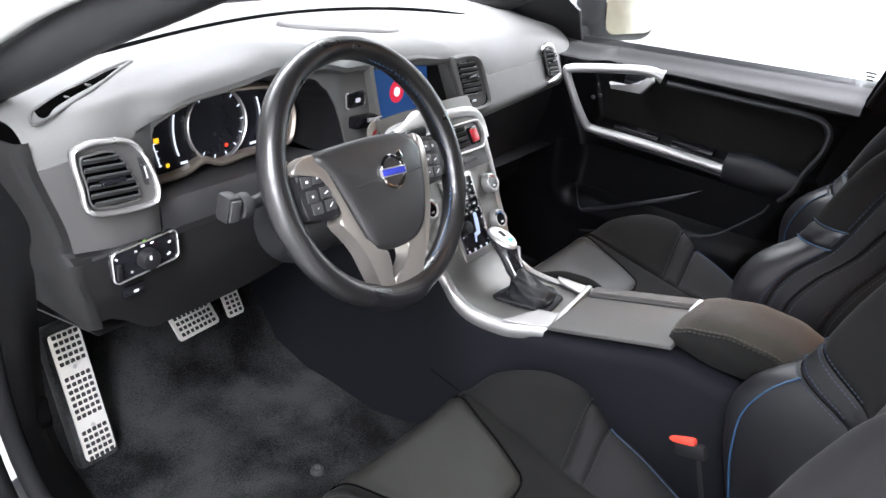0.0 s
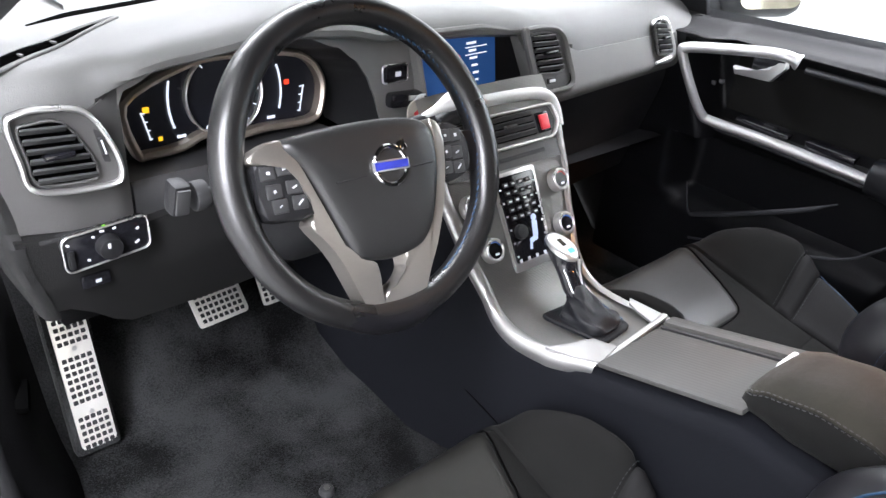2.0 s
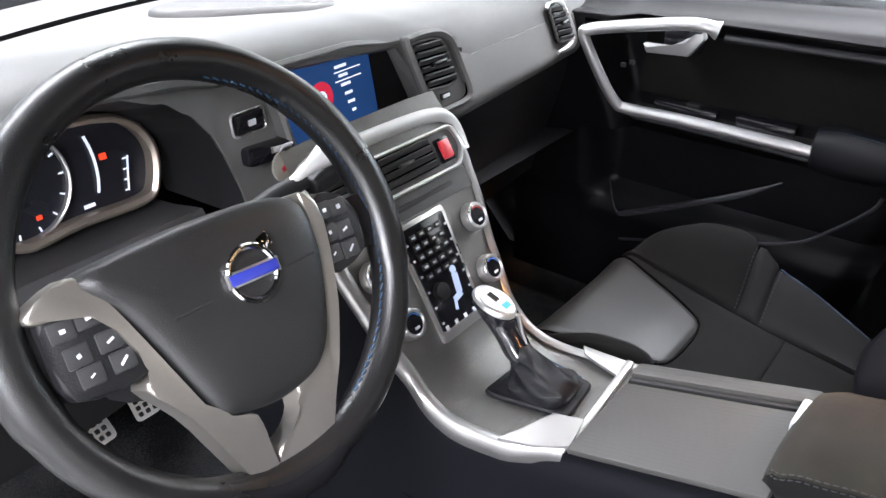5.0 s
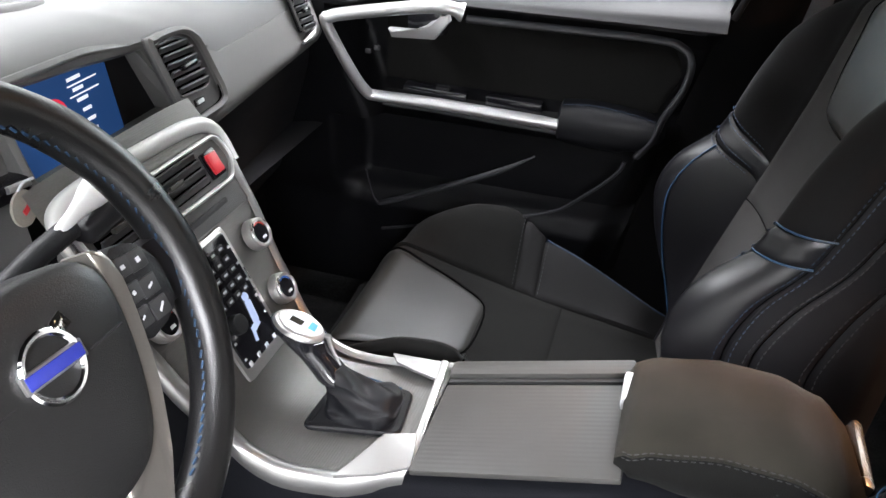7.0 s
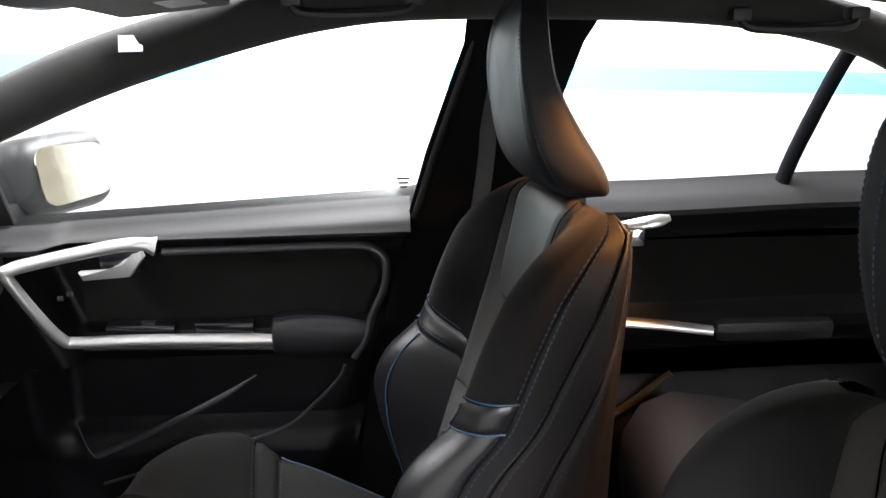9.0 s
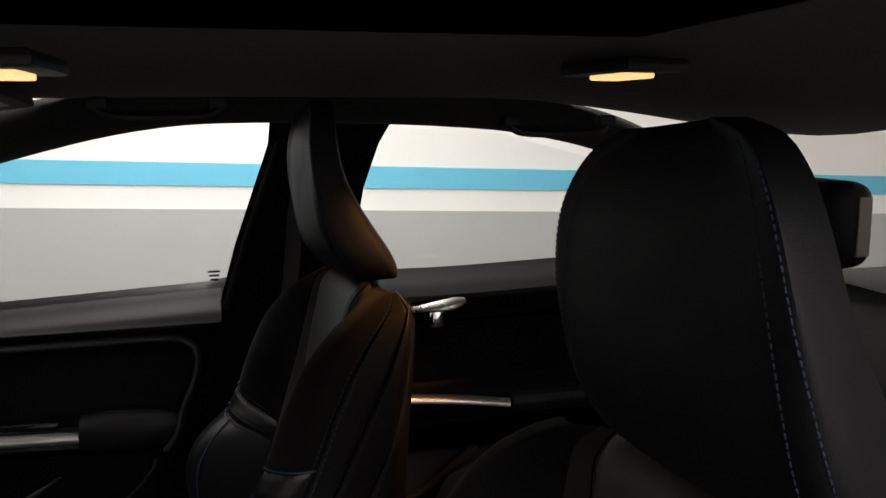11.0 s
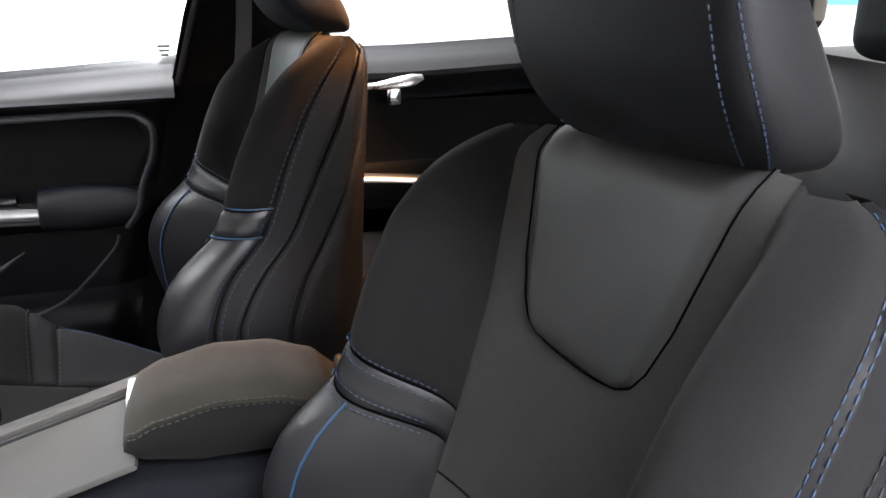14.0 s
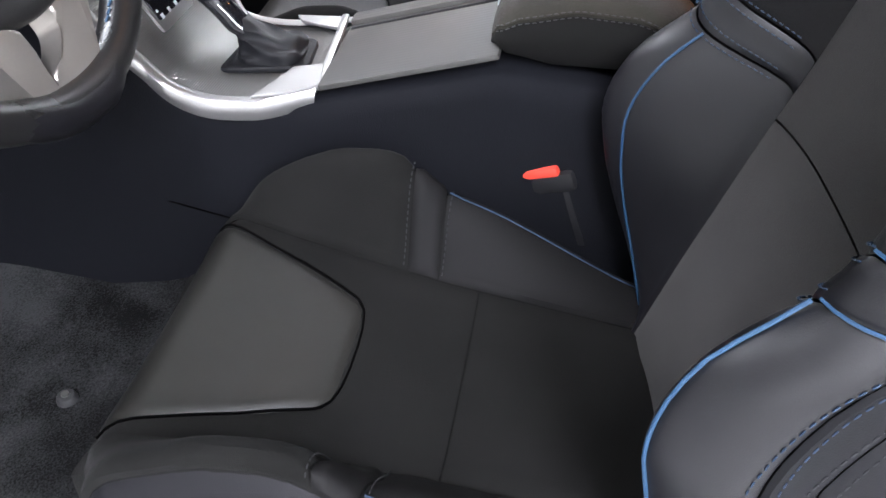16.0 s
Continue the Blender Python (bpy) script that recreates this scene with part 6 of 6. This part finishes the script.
    part("patch_seam", tube([sunk(puffy, -line(wide, d), d, -0.003) for d in ds[::-1]] + [sunk(puffy, line(wide, d), d, -0.003) for d in ds], 0.0015, 6), SLOT, s)

    # head restraint, hooked over the top of the backrest
    rows = []
    for z, yf, yb, w in ((0.580, -0.176, -0.205, 0.060), (0.585, -0.150, -0.213, 0.094), (0.600, -0.122, -0.213, 0.116), (0.622, -0.103, -0.203, 0.127), (0.650, -0.092, -0.184, 0.131), (0.69, -0.088, -0.157, 0.130), (0.73, -0.088, -0.136, 0.125), (0.77, -0.090, -0.128, 0.116), (0.80, -0.097, -0.126, 0.101),
                         (0.822, -0.106, -0.126, 0.078), (0.834, -0.114, -0.124, 0.045)):
        ym, hy = (yf + yb) / 2, (yf - yb) / 2
        ring = []
        for k in range(48):
            t = 2 * math.pi * k / 48
            c, n = math.cos(t), math.sin(t)
            wing = 0.016 * c ** 4 if n > 0 else -0.010 * c * c
            ring.append((w * (1 - 0.12 * max(0, -n)) * math.copysign(abs(c) ** 0.72, c), ym + hy * math.copysign(abs(n) ** 0.78, n) + wing, z))
        rows.append(ring)
    dense = [list(c) for c in zip(*[curve([r[i] for r in rows], 3) for i in range(48)])]
    ob = part("headrest", skin(dense, True, True), HIDE, s, "tall black leather head restraint")
    ob.matrix_basis = head_place
    for k in (5, 19):
        for off in (0, 3 if k < 10 else -3):
            pts = [Vector(r[k - off]) + Vector((-0.0002 if k < 10 else 0.0002, 0.0001, 0)) for r in dense[4:-3]]
            ob = part("stitching", stitches(pts, 0.0008, 0.0036, 0.0016), SEAM_BLUE, s, "blue stitched headrest seam")
            ob.matrix_basis = head_place
    for q in (-1, 1):
        ob = part("headrest_post", tube([(q * 0.045, -0.185, 0.53), (q * 0.045, -0.18, 0.60)], 0.007, 10), PLASTIC, s)
        ob.matrix_basis = back_place
    part("slide_rail", box(0.38, 0.42, 0.03, 0.008, at(0, 0.16, -0.135)), PLASTIC, s)
    part("pedestal", box(0.32, 0.34, 0.05, 0.01, at(0, 0.16, -0.160)), PLASTIC, s)
    return s


def set_askew(degrees, yaw, dx=0.0, dy=0.0, dz=0.0):
    """The backrest's set on its cushion: a slight turn about its middle."""
    return Matrix.Translation((dx, dy, dz + 0.35)) @ pose(0, 0, 0, 0, degrees, yaw) @ Matrix.Translation((0, 0, -0.35))


build_seat("black leather and suede sports seat with blue piping", 0.034, at(0.365, -0.465, 0.50), set_askew(4.0, 4.5, 0, 0, 0.012), set_askew(4.0, 4.5, 0, 0, 0.012))
build_seat("driver's black leather and suede sports seat with blue piping", 0.011, at(-0.350, -0.60, 0.47), set_askew(4.5, 4.5, 0, 0, 0.018), set_askew(4.5, 4.5, -0.008, -0.034, 0.010) @ Matrix.Diagonal((1.06, 1.0, 1.0, 1.0)), 0.99)

buckle = thing("belt_buckle", "red-buttoned black seat belt buckle beside the console", "belt buckle", at(-0.076, -0.436, 0.570, -20, 0, -10))
part("housing", box(0.034, 0.060, 0.028, 0.008, at(0, -0.012, -0.012)), PLASTIC, buckle)
part("button", box(0.036, 0.052, 0.014, 0.005, at(0, 0.0, 0.005)), BUCKLE, buckle, "red release button")
part("stem", box(0.02, 0.02, 0.10, 0.005, at(0, -0.02, -0.065)), PLASTIC, buckle)

# ---- rear bench ----
bench = thing("rear_bench", "black leather rear bench seat", "rear seat")
rows = []
for k in range(15):
    x = -0.62 + 1.24 * k / 14
    d = 0.02 * math.cos(x * 9)
    rows.append([(x, y, z + d * w) for y, z, w in ((-0.83, 0.36, 0), (-0.80, 0.45, 0.2), (-0.787, 0.54, 0.3), (-0.793, 0.60, 0.5), (-0.822, 0.648, 0.8), (-0.875, 0.668, 1), (-0.96, 0.655, 1), (-1.1, 0.63, 1), (-1.3, 0.60, 1), (-1.35, 0.5, 0), (-1.35, 0.36, 0))])
part("cushion", skin(rows, True, True), NUBUCK, bench, "black leather bench cushion")
rows = []
for k in range(15):
    x = -0.62 + 1.24 * k / 14
    d = 0.02 * math.cos(x * 9)
    rows.append([(x, y + d * w, z) for y, z, w in ((-1.27, 0.5, 0), (-1.30, 0.65, 1), (-1.36, 0.85, 1), (-1.42, 1.0, 1), (-1.46, 1.04, 0.3), (-1.52, 1.03, 0), (-1.5, 0.5, 0))])
part("backrest", skin(rows, True, True), HIDE, bench, "black leather bench backrest")
for x, z, y, w, h in ((0.47, 1.14, -1.45, 0.24, 0.15), (0.07, 1.108, -1.44, 0.27, 0.12), (-0.42, 1.14, -1.45, 0.24, 0.15)):
    hr = thing("rear_headrest", "black leather rear head restraint on the bench", "headrest", at(x, y, z), group="rear headrests")
    part("pad", box(w, 0.10, h, 0.045, None, 5), HIDE, hr)
    if h > 0.14:
        part("side_piece", box(0.008, 0.026, 0.100, 0.003, at(-0.1185, -0.016, 0), 3), BEIGE, hr, "pale side edge")
    for q in (-1, 1):
        part("post", tube([(q * 0.05, 0, -0.13), (q * 0.05, 0, -0.07)], 0.006, 10), CHROME, hr, "chrome post")
shelf = thing("parcel_shelf", "dark parcel shelf behind the rear bench", "parcel shelf")
part("board", box(1.3, 0.5, 0.02, 0.006, at(0, -1.78, 1.0)), HEADLINER, shelf)

# ---- roof fittings ----
for name, x, y, z, rz in (("courtesy_lamp", 0.17, -0.937, 1.374, 10), ("courtesy_lamp", 0.02, -0.27, 1.362, 0)):
    lamp = thing(name, "warm glowing courtesy lamp in the roof lining", "interior lamp", at(x, y, z, 0, 0, rz), group="roof lamps")
    part("housing", box(0.15, 0.09, 0.016, 0.007, at(0, 0, 0.006)), PLASTIC, lamp)
    part("lens", box(0.075, 0.045, 0.008, 0.003, at(0, 0, -0.004)), LENS, lamp, "glowing warm lens")
for y, z in ((-0.35, 1.335), (-1.02, 1.305)):
    gh = thing("grab_handle", "black folded grab handle at the roof rail", "grab handle", at(0.585, y, z), group="roof grab handles")
    part("bar", tube(curve([(0, 0.09, 0.012), (-0.006, 0.075, -0.006), (-0.008, 0, -0.010), (-0.006, -0.075, -0.006), (0, -0.09, 0.012)], 6), 0.008, 8), PLASTIC, gh)
    for q in (-1, 1):
        part("mount", box(0.03, 0.03, 0.02, 0.006, at(0.004, q * 0.09, 0.012)), PLASTIC, gh)
visor = thing("sun_visor", "charcoal sun visor folded up with a pale warning label", "sun visor", at(0.36, -0.10, 1.352, -6, 4, 0))
part("board", box(0.38, 0.16, 0.016, 0.007), HEADLINER, visor)
part("label", box(0.075, 0.05, 0.001, 0, at(0.09, -0.035, -0.0085)), PALE, visor, "pale printed warning label")
tag = thing("pillar_label", "small pale label on the windscreen pillar", "label", at(0.619, -0.008, 1.287, 0, -52, 12))
part("card", box(0.03, 0.035, 0.001, 0), PALE, tag)
